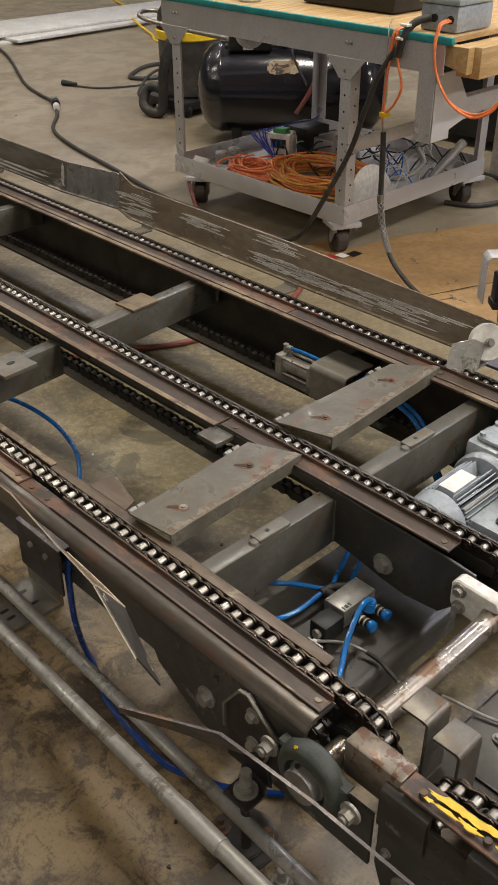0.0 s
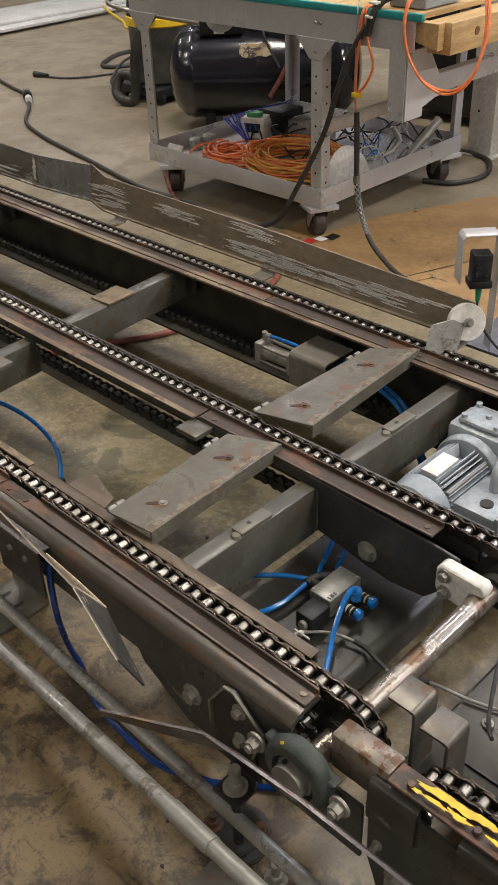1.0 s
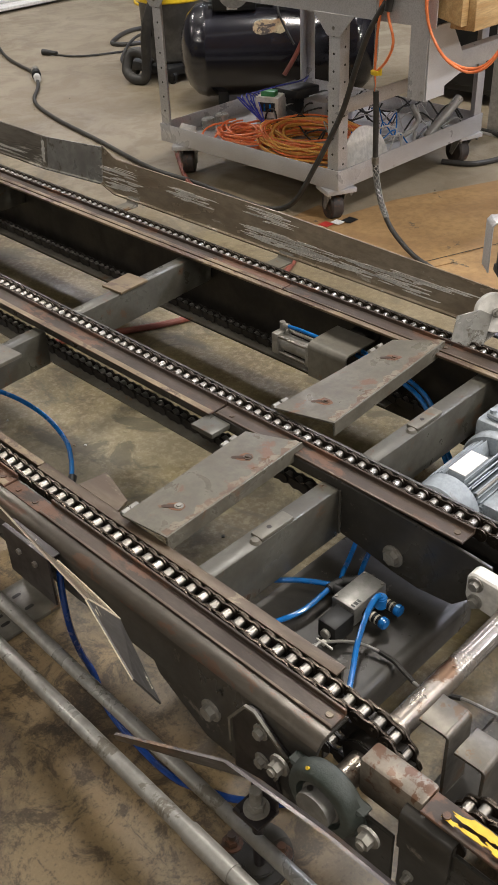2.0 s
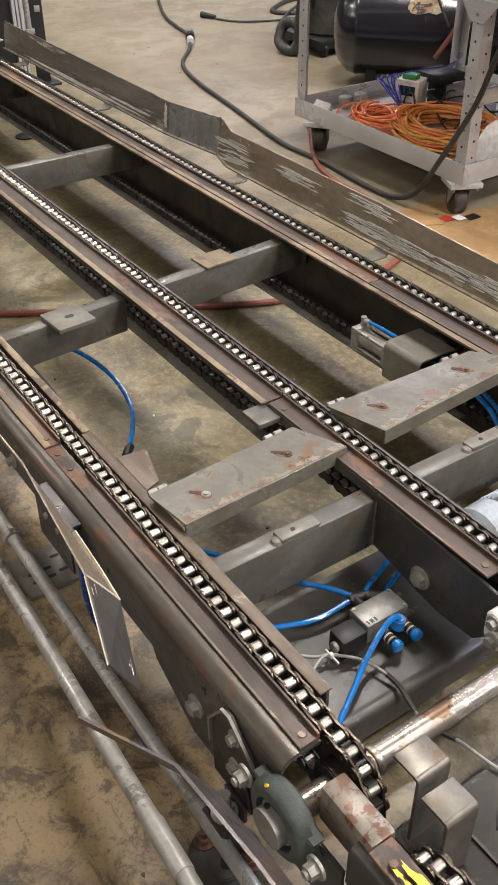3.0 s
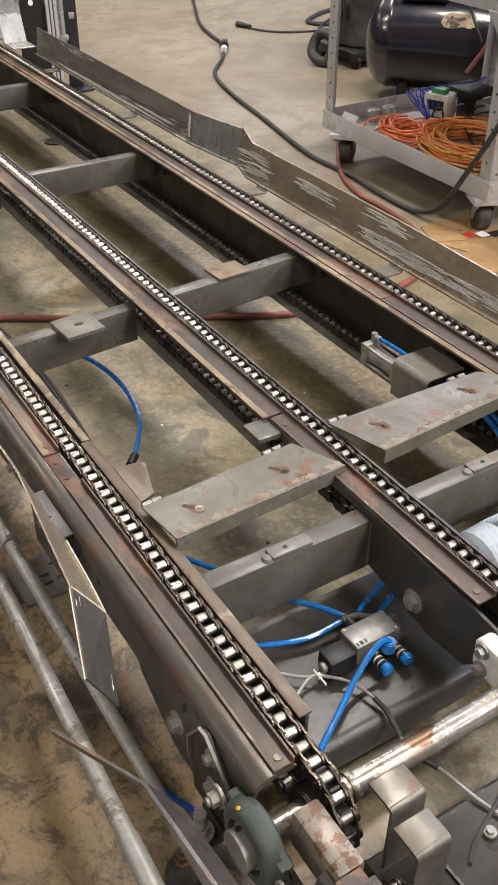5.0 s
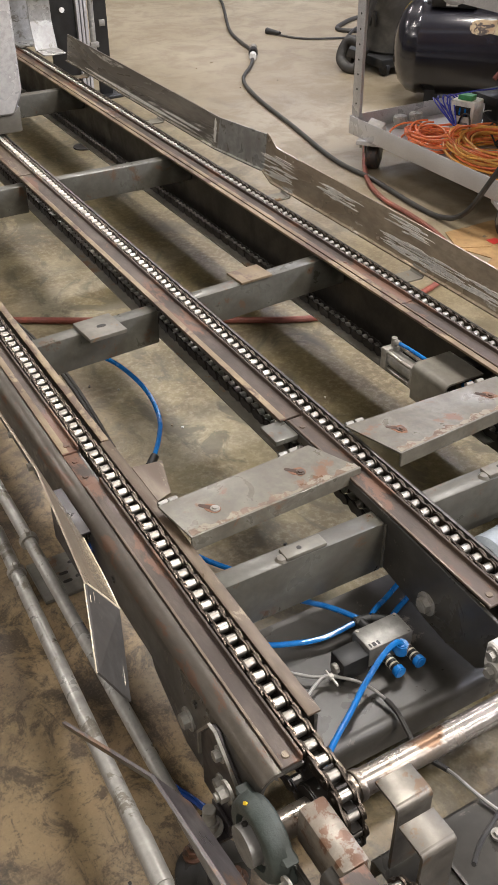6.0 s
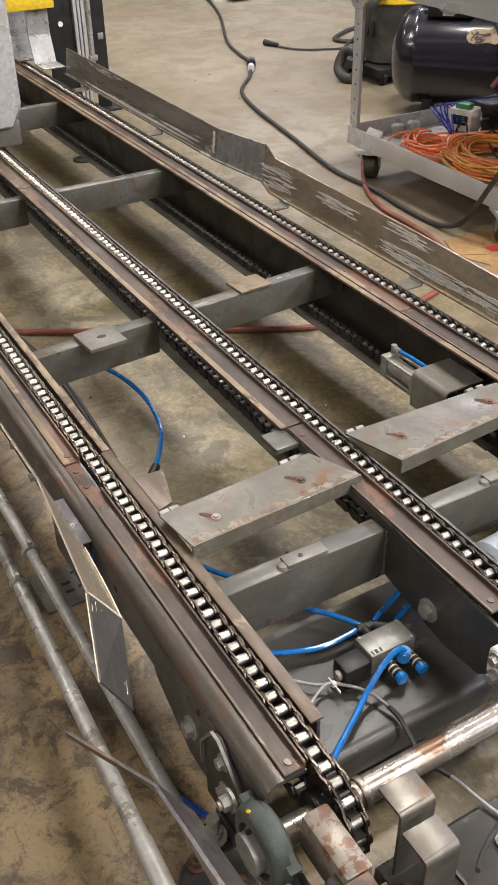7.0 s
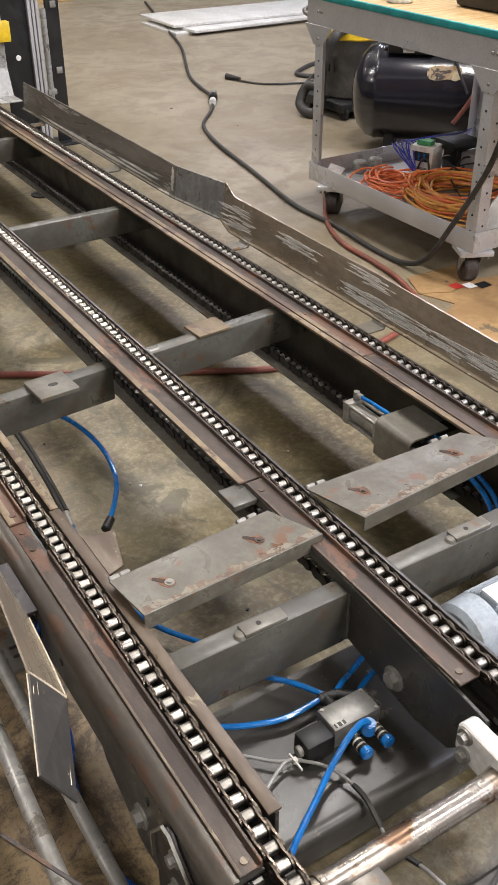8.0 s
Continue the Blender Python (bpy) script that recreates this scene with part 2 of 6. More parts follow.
def prism(bm, outline, axis, a0, a1, bevel=0.0, m=None):
    """A closed outline of (u, v) pushed along an axis: x -> (y, z), y -> (x, z), z -> (x, y)."""
    def place(u, v, a):
        return {"x": (a, u, v), "y": (u, a, v), "z": (u, v, a)}[axis]
    m = m or Matrix()
    lo = [bm.verts.new(m @ Vector(place(u, v, a0))) for u, v in outline]
    hi = [bm.verts.new(m @ Vector(place(u, v, a1))) for u, v in outline]
    n = len(outline)
    fs = [bm.faces.new(lo), bm.faces.new(hi[::-1])] + [bm.faces.new((lo[i], hi[i], hi[(i + 1) % n], lo[(i + 1) % n])) for i in range(n)]
    bmesh.ops.recalc_face_normals(bm, faces=fs)
    if bevel:
        es = list({e for f in fs for e in f.edges})
        bmesh.ops.bevel(bm, geom=es, offset=bevel, segments=1, affect="EDGES")
    return bm


def sheet(bm, line, thick, axis, a0, a1, bevel=0.0, m=None):
    """A bent sheet: an open line of (u, v) given a thickness to its left, pushed along an axis."""
    pts = [Vector(p) for p in line]
    off = []
    for i, p in enumerate(pts):
        d0 = (p - pts[i - 1]).normalized() if i else (pts[1] - p).normalized()
        d1 = (pts[i + 1] - p).normalized() if i < len(pts) - 1 else d0
        n0, n1 = Vector((-d0.y, d0.x)), Vector((-d1.y, d1.x))
        n = (n0 + n1).normalized()
        off.append(p + n * (thick / max(n.dot(n0), 0.4)))
    return prism(bm, [tuple(p) for p in pts] + [tuple(p) for p in off[::-1]], axis, a0, a1, bevel, m)


def arc(cx, cy, r, a0, a1, n=6):
    return [(cx + r * math.cos(radians(a0 + (a1 - a0) * i / n)), cy + r * math.sin(radians(a0 + (a1 - a0) * i / n))) for i in range(n + 1)]


def rod(bm, p0, p1, r, n=16, r1=None, bevel=0.0):
    p0, p1 = Vector(p0), Vector(p1)
    d = p1 - p0
    m = Matrix.Translation((p0 + p1) / 2) @ d.to_track_quat("Z", "Y").to_matrix().to_4x4()
    vs = bmesh.ops.create_cone(bm, cap_ends=True, segments=n, radius1=r, radius2=r if r1 is None else r1, depth=d.length, matrix=m)["verts"]
    if bevel:
        es = [e for e in {e for v in vs for e in v.link_edges} if any(len(f.verts) > 4 for f in e.link_faces)]
        bmesh.ops.bevel(bm, geom=es, offset=bevel, segments=2, affect="EDGES")
    return bm


def lathe(bm, profile, origin, axis, n=24):
    """A turned form: (radius, height) pairs about an axis."""
    q = Matrix.Translation(origin) @ Vector(axis).to_track_quat("Z", "Y").to_matrix().to_4x4()
    rings = []
    for r, h in profile:
        rings.append([bm.verts.new(q @ Vector((r * math.cos(2 * math.pi * i / n), r * math.sin(2 * math.pi * i / n), h))) for i in range(n)])
    for a, b in zip(rings, rings[1:]):
        for i in range(n):
            bm.faces.new((a[i], a[(i + 1) % n], b[(i + 1) % n], b[i]))
    bm.faces.new(rings[0][::-1])
    bm.faces.new(rings[-1])
    return bm


def smooth_line(points, steps=8, closed=False):
    pts = [Vector(p) for p in points]
    out = []
    n = len(pts)
    for i in range(n if closed else n - 1):
        if closed:
            a, b, c, d = pts[i - 1], pts[i], pts[(i + 1) % n], pts[(i + 2) % n]
        else:
            a, b, c, d = pts[max(i - 1, 0)], pts[i], pts[i + 1], pts[min(i + 2, n - 1)]
        for k in range(steps):
            t = k / steps
            out.append(0.5 * ((2 * b) + (c - a) * t + (2 * a - 5 * b + 4 * c - d) * t * t + (3 * b - a - 3 * c + d) * t ** 3))
    if not closed:
        out.append(pts[-1])
    return out


def tube(bm, points, r, n=8, steps=8, closed=False, smooth=True):
    line = smooth_line(points, steps, closed) if smooth else [Vector(p) for p in points]
    rings, up = [], None
    for i, p in enumerate(line):
        if closed:
            d = (line[(i + 1) % len(line)] - line[i - 1]).normalized()
        else:
            d = (line[min(i + 1, len(line) - 1)] - line[max(i - 1, 0)]).normalized()
        if up is None:
            up = d.orthogonal().normalized()
        up = (up - d * up.dot(d)).normalized()
        side = d.cross(up)
        rings.append([bm.verts.new(p + r * (math.cos(2 * math.pi * k / n) * up + math.sin(2 * math.pi * k / n) * side)) for k in range(n)])
    pairs = list(zip(rings, rings[1:])) + ([(rings[-1], rings[0])] if closed else [])
    for a, b in pairs:
        for k in range(n):
            bm.faces.new((a[k], a[(k + 1) % n], b[(k + 1) % n], b[k]))
    if not closed:
        bm.faces.new(rings[0][::-1])
        bm.faces.new(rings[-1])
    return bm


def mesh_of(name, bm, *mats, angle=35):
    me = bpy.data.meshes.new(name)
    bm.normal_update()
    bm.to_mesh(me)
    bm.free()
    for x in mats:
        me.materials.append(x)
    me.polygons.foreach_set("use_smooth", [True] * len(me.polygons))
    me.set_sharp_from_angle(angle=radians(angle))
    return me


def part(name, bm, material, parent, label=""):
    ob = new(name, mesh_of(name, bm, material))
    ob.parent = parent
    return tagged(ob, label)


def thing(name, label, category, group="", at=(0, 0, 0), rz=0):
    ob = new(name)
    ob.empty_display_size = 0.05
    ob.matrix_basis = pose(*at, 0, 0, rz)
    return tagged(ob, label, category, group)


def solid(name, bm, material, label, category, group="", kind=""):
    """A thing of one mesh."""
    return tagged(new(name, mesh_of(name, bm, material)), label, category, group, kind)


def B():
    return bmesh.new()


def hexbolt(bm, p, axis, r=0.010, h=0.009, washer=True):
    p, a = Vector(p), Vector(axis).normalized()
    if washer:
        rod(bm, p - a * 0.001, p + a * 0.003, r * 1.5, 16)
    rod(bm, p + a * 0.003, p + a * (0.003 + h), r, 6, r * 0.95)
    return bm


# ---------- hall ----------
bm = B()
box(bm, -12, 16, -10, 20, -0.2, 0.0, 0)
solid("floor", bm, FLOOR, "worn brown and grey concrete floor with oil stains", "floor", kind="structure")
for nm, bx in (("wall_north", (-12, 16, 20, 20.2, 0, 6.5)), ("wall_south", (-12, 16, -10.2, -10, 0, 6.5)), ("wall_east", (16, 16.2, -10, 20, 0, 6.5)), ("wall_west", (-12.2, -12, -10, 20, 0, 6.5))):
    bm = B()
    box(bm, *bx, 0)
    solid(nm, bm, WALL, "plain painted hall wall", "wall", kind="structure")
bm = B()
box(bm, -12, 16, -10, 20, 6.5, 6.7, 0)
solid("ceiling", bm, CEIL, "grey roof deck of the hall", "ceiling", kind="structure")

# added, unseen: off-grid lamps and STRONG powers chosen to brighten bench and conveyor
LAMP_SPOTS = [(x, y) for x in (-5.6, -1.5, 2.6, 6.7) for y in (-5.6, -1.6, 6.4, 10.4)] + [(5.3, 1.5), (-5.6, 2.4), (2.4, 2.4)]
LAMP_POWER = 96
STRONG = {(5.3, 1.5): 180, (6.7, -1.6): 470, (2.6, -1.6): 200, (2.6, -5.6): 430, (6.7, -5.6): 360, (2.6, 6.4): 165, (2.4, 2.4): 190}
COOL, WARM = (0.93, 0.91, 1.0), (1.0, 0.90, 0.79)
GLOW = bpy.data.materials.new("lamp_tube")
GLOW.use_nodes = True
GLOW.node_tree.nodes["Principled BSDF"].inputs["Emission Color"].default_value = (1.0, 0.93, 0.82, 1)
GLOW.node_tree.nodes["Principled BSDF"].inputs["Emission Strength"].default_value = 4
for lx, ly in LAMP_SPOTS:
    lamp = thing("ceiling_light", "white metal hall lamp with two glowing tubes", "lamp", "hall lamps", (lx, ly, 4.6))
    bm = B()
    sheet(bm, [(-0.22, 0.02), (-0.10, 0.09), (0.10, 0.09), (0.22, 0.02)], 0.01, "x", -0.75, 0.75)
    part("reflector", bm, WHITE, lamp)
    for s in (-0.07, 0.07):
        bm = B()
        rod(bm, (-0.72, s, 0.065), (0.72, s, 0.065), 0.016, 12)
        part("tube", bm, GLOW, lamp)
    for s in (-0.5, 0.5):
        bm = B()
        rod(bm, (s, 0, 0.1), (s, 0, 1.9), 0.004, 6)
        part("hanger", bm, ZINC, lamp)
    ld = bpy.data.lights.new("hall_lamp_light", "AREA")
    ld.shape, ld.size, ld.size_y, ld.energy, ld.color = "RECTANGLE", 1.45, 0.36, STRONG.get((lx, ly), LAMP_POWER), COOL if lx > 4 else WARM
    new("lamp_light", ld).matrix_basis = pose(lx, ly, 4.6)


# ---------- chain conveyor ----------
P = 0.0254          # chain pitch
ZP = 0.324          # pitch line of the carrying run
SY, SZ, SR = 0.414, 0.271, 0.0531   # drive shaft centre, sprocket pitch radius
FAR = 5.6
STRANDS = (0.592, 1.0, 1.475)

conveyor = thing("chain_conveyor", "low grey steel three-strand chain conveyor with rusty rails", "conveyor")

# outer side of the near strand
bm = B()
side = [(0.573, 0.325), (0.535, 0.325)] + arc(0.535, 0.300, 0.025, 90, 180, 6) + [(0.510, 0.238), (0.530, 0.232)]
sheet(bm, side, 0.005, "y", 0.445, FAR)
part("side_rail", bm, GREY, conveyor, "grey formed channel with a rounded upper edge")
# dusty rounded edge, its colour also lightened for the light it catches
bm = B()
sheet(bm, [(0.541, 0.3272)] + arc(0.535, 0.300, 0.0272, 90, 150, 6), 0.003, "y", 0.4455, FAR)
part("worn_upper_edge", bm, DUSTY, conveyor, "dusty worn rounded upper edge, lightened where it catches light")
bm = B()
prism(bm, [(0.323, 0.155), (0.66, 0.155), (0.76, 0.215), (0.80, 0.300), (0.452, 0.300), (0.446, 0.262), (0.323, 0.262)], "x", 0.511, 0.517, 0.001)
part("end_plate", bm, GREY, conveyor)
# angles beside the chains: a flat leg riveted down and a leg standing up along the chain
def rail_angle(x_out, x_in, y0, y1, z, material):
    bm = B()
    sheet(bm, [(x_out, z), (x_in, z), (x_in, z + 0.0125)], 0.004, "y", y0, y1, 0.0008)
    ra = part("rail_angle", bm, material, conveyor, "brown rusty steel angle beside the chain")
    bm = B()
    wide = 0.0042 if y0 < 1.0 else 0.013
    box(bm, x_out + 0.0004, x_out + wide, y0 + 0.002, y1 - 0.002, z + 0.0035, z + 0.0047, 0.0004)
    part("worn_edge", bm, TAN_RUST if y0 < 1.0 else TAN, ra, "bright worn outer edge")


for y0, y1, dz in ((0.447, 1.088, 0.0), (1.192, 2.30, -0.0006), (2.305, FAR, -0.0004)):
    rail_angle(0.541, 0.5725, y0, y1, 0.3272 + dz, RUST)
bm = B()
box(bm, 0.541, 0.568, 1.09, 1.19, 0.3252, 0.3285, 0.001)
part("joint_plate", bm, RUST, conveyor, "rust-brown joint plate between two rail angles")
for x0, x1, z0, z1, y0, nm in ((0.578, 0.606, 0.285, 0.312, 0.46, "wear_strip"), (0.986, 1.014, 0.285, 0.312, 0.46, "wear_strip"), (1.461, 1.489, 0.285, 0.312, 0.46, "wear_strip")):
    bm = B()
    box(bm, x0, x1, y0, FAR, z0, z1, 0.002)
    part(nm, bm, DARK, conveyor, "dark oily chain track")
# inner sides
bm = B()
box(bm, 0.624, 0.630, 0.50, FAR, 0.19, 0.322, 0.001)
part("inner_plate", bm, GREY, conveyor)
bm = B()
box(bm, 0.614, 0.634, 0.50, 1.198, 0.323, 0.327, 0.001)
part("top_flange", bm, TAN_RUST, conveyor, "rust-mottled worn flange")
bm = B()
box(bm, 0.618, 0.633, 1.20, FAR, 0.323, 0.328, 0.001)
part("top_flange", bm, TAN, conveyor, "yellowed worn flange")

for y0, y1, x0 in ((0.525, 1.083, 0.944), (1.088, 2.6, 0.932), (2.605, FAR, 0.932)):
    rail_angle(x0, 0.9805, y0, y1, 0.3275, RUST if y0 < 2 else TAN_RUST)
bm = B()
prism(bm, [(0.465, 0.268), (0.470, 0.312), (0.52, 0.316), (0.775, 0.326), (FAR, 0.326), (FAR, 0.308), (0.810, 0.306), (0.810, 0.212), (0.770, 0.212), (0.717, 0.204), (0.656, 0.192), (0.599, 0.186), (0.53, 0.195), (0.488, 0.24)], "x", 0.944, 0.950, 0.001)
part("inner_plate", bm, GREY, conveyor)
bm = B()
box(bm, 1.026, 1.032, 0.46, FAR, 0.22, 0.326, 0.001)
part("inner_plate", bm, GREY, conveyor)

for y0, y1 in ((0.40, 1.35), (1.353, 3.0), (3.003, FAR)):
    rail_angle(1.4170, 1.4555, y0, y1, 0.3275, RUST)
bm = B()
box(bm, 1.402, 1.4165, 0.40, FAR, 0.324, 0.330, 0.001)
part("top_flange", bm, TAN, conveyor, "yellowed worn flange")
# outer plate, coloured darker than the grey inner plates
bm = B()
box(bm, 1.502, 1.508, 0.40, FAR, 0.06, 0.326, 0.001)
part("outer_plate", bm, DARK, conveyor)

# cross beams
for y, h, rot in ((0.772, 0.105, 0), (1.618, 0.085, 4.5), (2.572, 0.085, 0), (3.52, 0.085, 0), (4.5, 0.085, 0)):
    for x0, x1 in ((0.631, 0.943), (1.033, 1.501)):
        bm = B()
        box(bm, x0, x1, y, y + 0.038, 0.310 - h, 0.310, 0.004, Matrix.Translation((0.63, y, 0)) @ pose(0, 0, 0, 0, 0, rot) @ Matrix.Translation((-0.63, -y, 0)))
        part("cross_beam", bm, BEAM, conveyor)
bm = B()
tube(bm, [(0.9425, 0.7708 + 0.0008 * math.sin(2.1 * i), 0.212 + 0.0095 * i) for i in range(11)], 0.0028, 8, 4)
part("weld_bead", bm, BEAM, conveyor, "ridged weld between beam and plate")
# pan between the first two strands
bm = B()
sheet(bm, [(0.80, 0.150), (0.556, 0.150)] + arc(0.556, 0.130, 0.020, 90, 180, 5) + [(0.536, 0.095)], 0.004, "x", 0.632, 1.022)
part("pan", bm, GREY, conveyor, "dark grey bent sheet pan")
# legs
for x, y in ((0.575, 2.2), (0.575, 4.6), (1.0, 4.6), (1.49, 4.6)):
    bm = B()
    box(bm, x - 0.014, x + 0.014, y + 0.01, y + 0.04, 0.004, 0.25, 0.003)
    box(bm, x - 0.03, x + 0.03, y - 0.02, y + 0.07, 0.0, 0.008, 0.001)
    part("leg", bm, GREY, conveyor)


def link_mesh(inner):
    bm = B()
    outline = arc(P, 0, 0.0118, -90, 90, 6) + [(P / 2, 0.0088)] + arc(0, 0, 0.0118, 90, 270, 6) + [(P / 2, -0.0088)]
    x = 0.0084 if inner else 0.0118
    for s in (-1, 1):
        prism(bm, outline, "x", s * x, s * (x + 0.0030))
    if not inner:
        for y in (0, P):
            rod(bm, (-0.0172, y, 0), (0.0172, y, 0), 0.0039, 8)
    n = len(bm.faces)
    if inner:
        for y in (0, P):
            rod(bm, (-0.0082, y, 0), (0.0082, y, 0), 0.0079, 14)
    bm.faces.ensure_lookup_table()
    for f in bm.faces[n:]:
        f.material_index = 1
    return mesh_of("inner_link" if inner else "outer_link", bm, LINK, ROLLER)


INNER, OUTER = link_mesh(True), link_mesh(False)


def chain_nodes(x, y_far, cy, cz, shift=0.0):
    """Joints of a chain from its far end along the carrying run and round the sprocket."""
    run = y_far - cy
    out, s = [], shift
    while True:
        if s <= run:
            out.append((x, y_far - s, cz + SR))
        else:
            a = (s - run) / SR
            if a > math.pi * 0.98:
                break
            out.append((x, cy - SR * math.sin(a), cz + SR * math.cos(a)))
        s += P
    return out


def lay_chain(owner, nodes, first=0):
    for k, (a, b) in enumerate(zip(nodes, nodes[1:])):
        me = INNER if (k + first) % 2 == 0 else OUTER
        ob = new("inner_link" if me is INNER else "outer_link", me)
        ob.parent = owner
        d = Vector(b) - Vector(a)
        ob.matrix_basis = pose(*a, math.degrees(math.atan2(d.z, d.y)))


for i, x in enumerate(STRANDS):
    chain = thing("roller_chain", "oiled steel roller chain with bright rollers on a rail", "chain", "conveyor chains")
    lay_chain(chain, chain_nodes(x, FAR - 0.2, SY, SZ, (0.010, 0.004, 0.017)[i]))
    low = SZ - SR - (0.0, 0.0, 0.088)[i]
    bm = B()
    y = SY if i < 2 else 0.92
    while y < FAR - 0.2:
        zr = low
        for s in (-1, 1):
            for y0, xo in ((y, 0.0090), (y + P, 0.0122)):
                outl = [(y0 + u, zr + v) for u, v in ((0, -0.011), (0.0127, -0.008), (0.0254, -0.011), (0.0345, -0.006), (0.0345, 0.006), (0.0254, 0.011), (0.0127, 0.008), (0, 0.011), (-0.009, 0.006), (-0.009, -0.006))]
                prism(bm, outl, "x", x + s * xo - 0.0012, x + s * xo + 0.0012)
        for dy in (0, P):
            rod(bm, (x - 0.0082, y + dy, zr), (x + 0.0082, y + dy, zr), 0.0079, 10)
        y += 2 * P
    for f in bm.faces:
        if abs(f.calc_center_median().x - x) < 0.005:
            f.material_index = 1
    # lower run of the same loop, its shade put into darker plates
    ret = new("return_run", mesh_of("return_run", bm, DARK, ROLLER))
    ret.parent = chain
    tagged(ret, "returning lower run of the chain, plates coloured darker for its shade", kind="stuff")
    # track of the lower run
    bm = B()
    xl = x - (0.034, 0.034, 0.034)[i]
    box(bm, xl, x + 0.02, 1.05, FAR, low - 0.0165, low - 0.0125, 0.001)
    part("return_track", bm, GREY_LIGHT, conveyor)

# ---------- tilting stop plates ----------
RUST_DARK = surface("dark_rust", (0.06, 0.032, 0.02), (0.035, 0.02, 0.014), rough=0.8, scale=20)
RUST_ORANGE = surface("orange_rust", (0.21, 0.095, 0.045), (0.12, 0.055, 0.03), rough=0.7, scale=20, grain=90, bump=0.5)
random.seed(9)
FLAP_EDGE = surface("rust_rubbed_edge", (0.17, 0.115, 0.075), (0.10, 0.062, 0.038), rough=0.45, metal=0.2, scale=22, grain=120, bump=0.2, wear=(0.21, 0.185, 0.14), wear_at=0.56, wear_scale=40)


def stop_plate(front, back, z, slots, bolts):
    """front, back: the ends (x, y) of the front and the hinge edge."""
    (fx0, fy0), (fx1, fy1) = front
    (bx0, by0), (bx1, by1) = back
    t = thing("tilting_stop_plate", "scuffed grey steel flap with rusty slots, lying flat between two chains", "stop plate", "stop plates", (0, 0, z))
    bm = B()
    prism(bm, [(fx0, fy0), (fx1, fy1), (bx1, by1), (bx0, by0)], "z", 0.0, 0.004, 0.0007)
    plate = part("plate", bm, FLAP_PAINT, t)
    run = math.degrees(math.atan2(fy1 - fy0, fx1 - fx0))
    length = math.hypot(fx1 - fx0, fy1 - fy0)
    lay = Matrix.Translation((fx0, fy0, 0)) @ pose(0, 0, 0, 0, 0, run)
    bm = B()
    sheet(bm, [(0.004, 0.0038)] + arc(0.004, -0.0002, 0.004, 90, 180, 3) + [(0.0, -0.026)], 0.004, "x", 0.0, length, 0.0005, lay)
    part("front_lip", bm, FLAP_PAINT, t, "turned-down front lip")
    hx, hy = (bx1 - bx0), (by1 - by0)
    for k in (0.01, 0.07, 0.80, 0.87):
        bm = B()
        a = Vector((bx0 + hx * k, by0 + hy * k + 0.004, 0.001))
        rod(bm, a, a + Vector((hx, hy, 0)).normalized() * 0.017, 0.0055, 12, None, 0.001)
        part("hinge_knuckle", bm, ZINC, t, "worn bare hinge knuckle")
    # ragged rust-worn strip behind the front lip
    bm = B()
    edge = [(0.003 + (length - 0.006) * i / 90, 0.015 + 0.004 * math.sin(i * 0.31) + 0.003 * math.sin(i * 0.87 + 1) + random.uniform(-0.0018, 0.0018)) for i in range(91)]
    prism(bm, edge + [(length - 0.003, 0.004), (0.003, 0.004)], "z", 0.0040, 0.0043, 0, lay)
    part("worn_edge", bm, FLAP_EDGE, plate, "rust-worn edge strip")
    for (sx, sy), bright in zip(slots, bolts):
        m = Matrix.Translation((sx, sy, 0.0)) @ pose(0, 0, 0, 0, 0, -48)
        bm = B()
        prism(bm, arc(0.012, 0, 0.0050, -90, 90, 5) + arc(-0.014, 0, 0.0036, 90, 270, 5), "z", 0.0042, 0.0047, 0, m)
        part("slot", bm, RUST_DARK, plate)
        bm = B()
        prism(bm, [(0.008 + 0.017 * random.uniform(0.7, 1.2) * math.cos(a * 0.5236), 0.0115 * random.uniform(0.8, 1.2) * math.sin(a * 0.5236)) for a in range(12)], "z", 0.0040, 0.0044, 0, m)
        part("rust_ring", bm, RUST_ORANGE, plate, "orange rust stain")
        bm = B()
        rod(bm, m @ Vector((0.012, 0, 0.0042)), m @ Vector((0.012, 0, 0.0058)), 0.0085, 12, 0.0078)
        rod(bm, m @ Vector((0.012, 0, 0.0058)), m @ Vector((0.012, 0, 0.0082)), 0.0050, 8, 0.0045)
        part("bolt_head", bm, ZINC if bright else RUST, plate)
    return t


stop_plate(((0.633, 0.864), (0.968, 0.880)), ((0.620, 0.962), (0.925, 0.982)), 0.3405, ((0.690, 0.918), (0.862, 0.930)), (True, False))
stop_plate(((1.053, 0.877), (1.440, 0.904)), ((1.016, 0.998), (1.372, 0.990)), 0.3405, ((1.090, 0.946), (1.306, 0.950)), (False, False))
# fixed leaf of the near hinge
bm = B()
prism(bm, [(0.6345, 1.102), (0.690, 1.094), (0.664, 1.004), (0.6345, 0.994)], "z", 0.3215, 0.3265, 0.0006)
part("hinge_leaf", bm, TAN_RUST, conveyor, "scuffed grey leaf with rust at its edge")

# ---------- guard rail beside the far strand ----------
BARE = surface("bare_scraped_steel", (0.33, 0.30, 0.255), (0.20, 0.18, 0.15), rough=0.27, metal=0.4, scale=6, bump=0.1, wear=(0.7, 0.67, 0.6), wear_at=0.66, wear_scale=6, stretch=(1, 0.25, 2.0))
guard = thing("guard_rail", "scraped brown steel sheet guard along the conveyor", "guard")


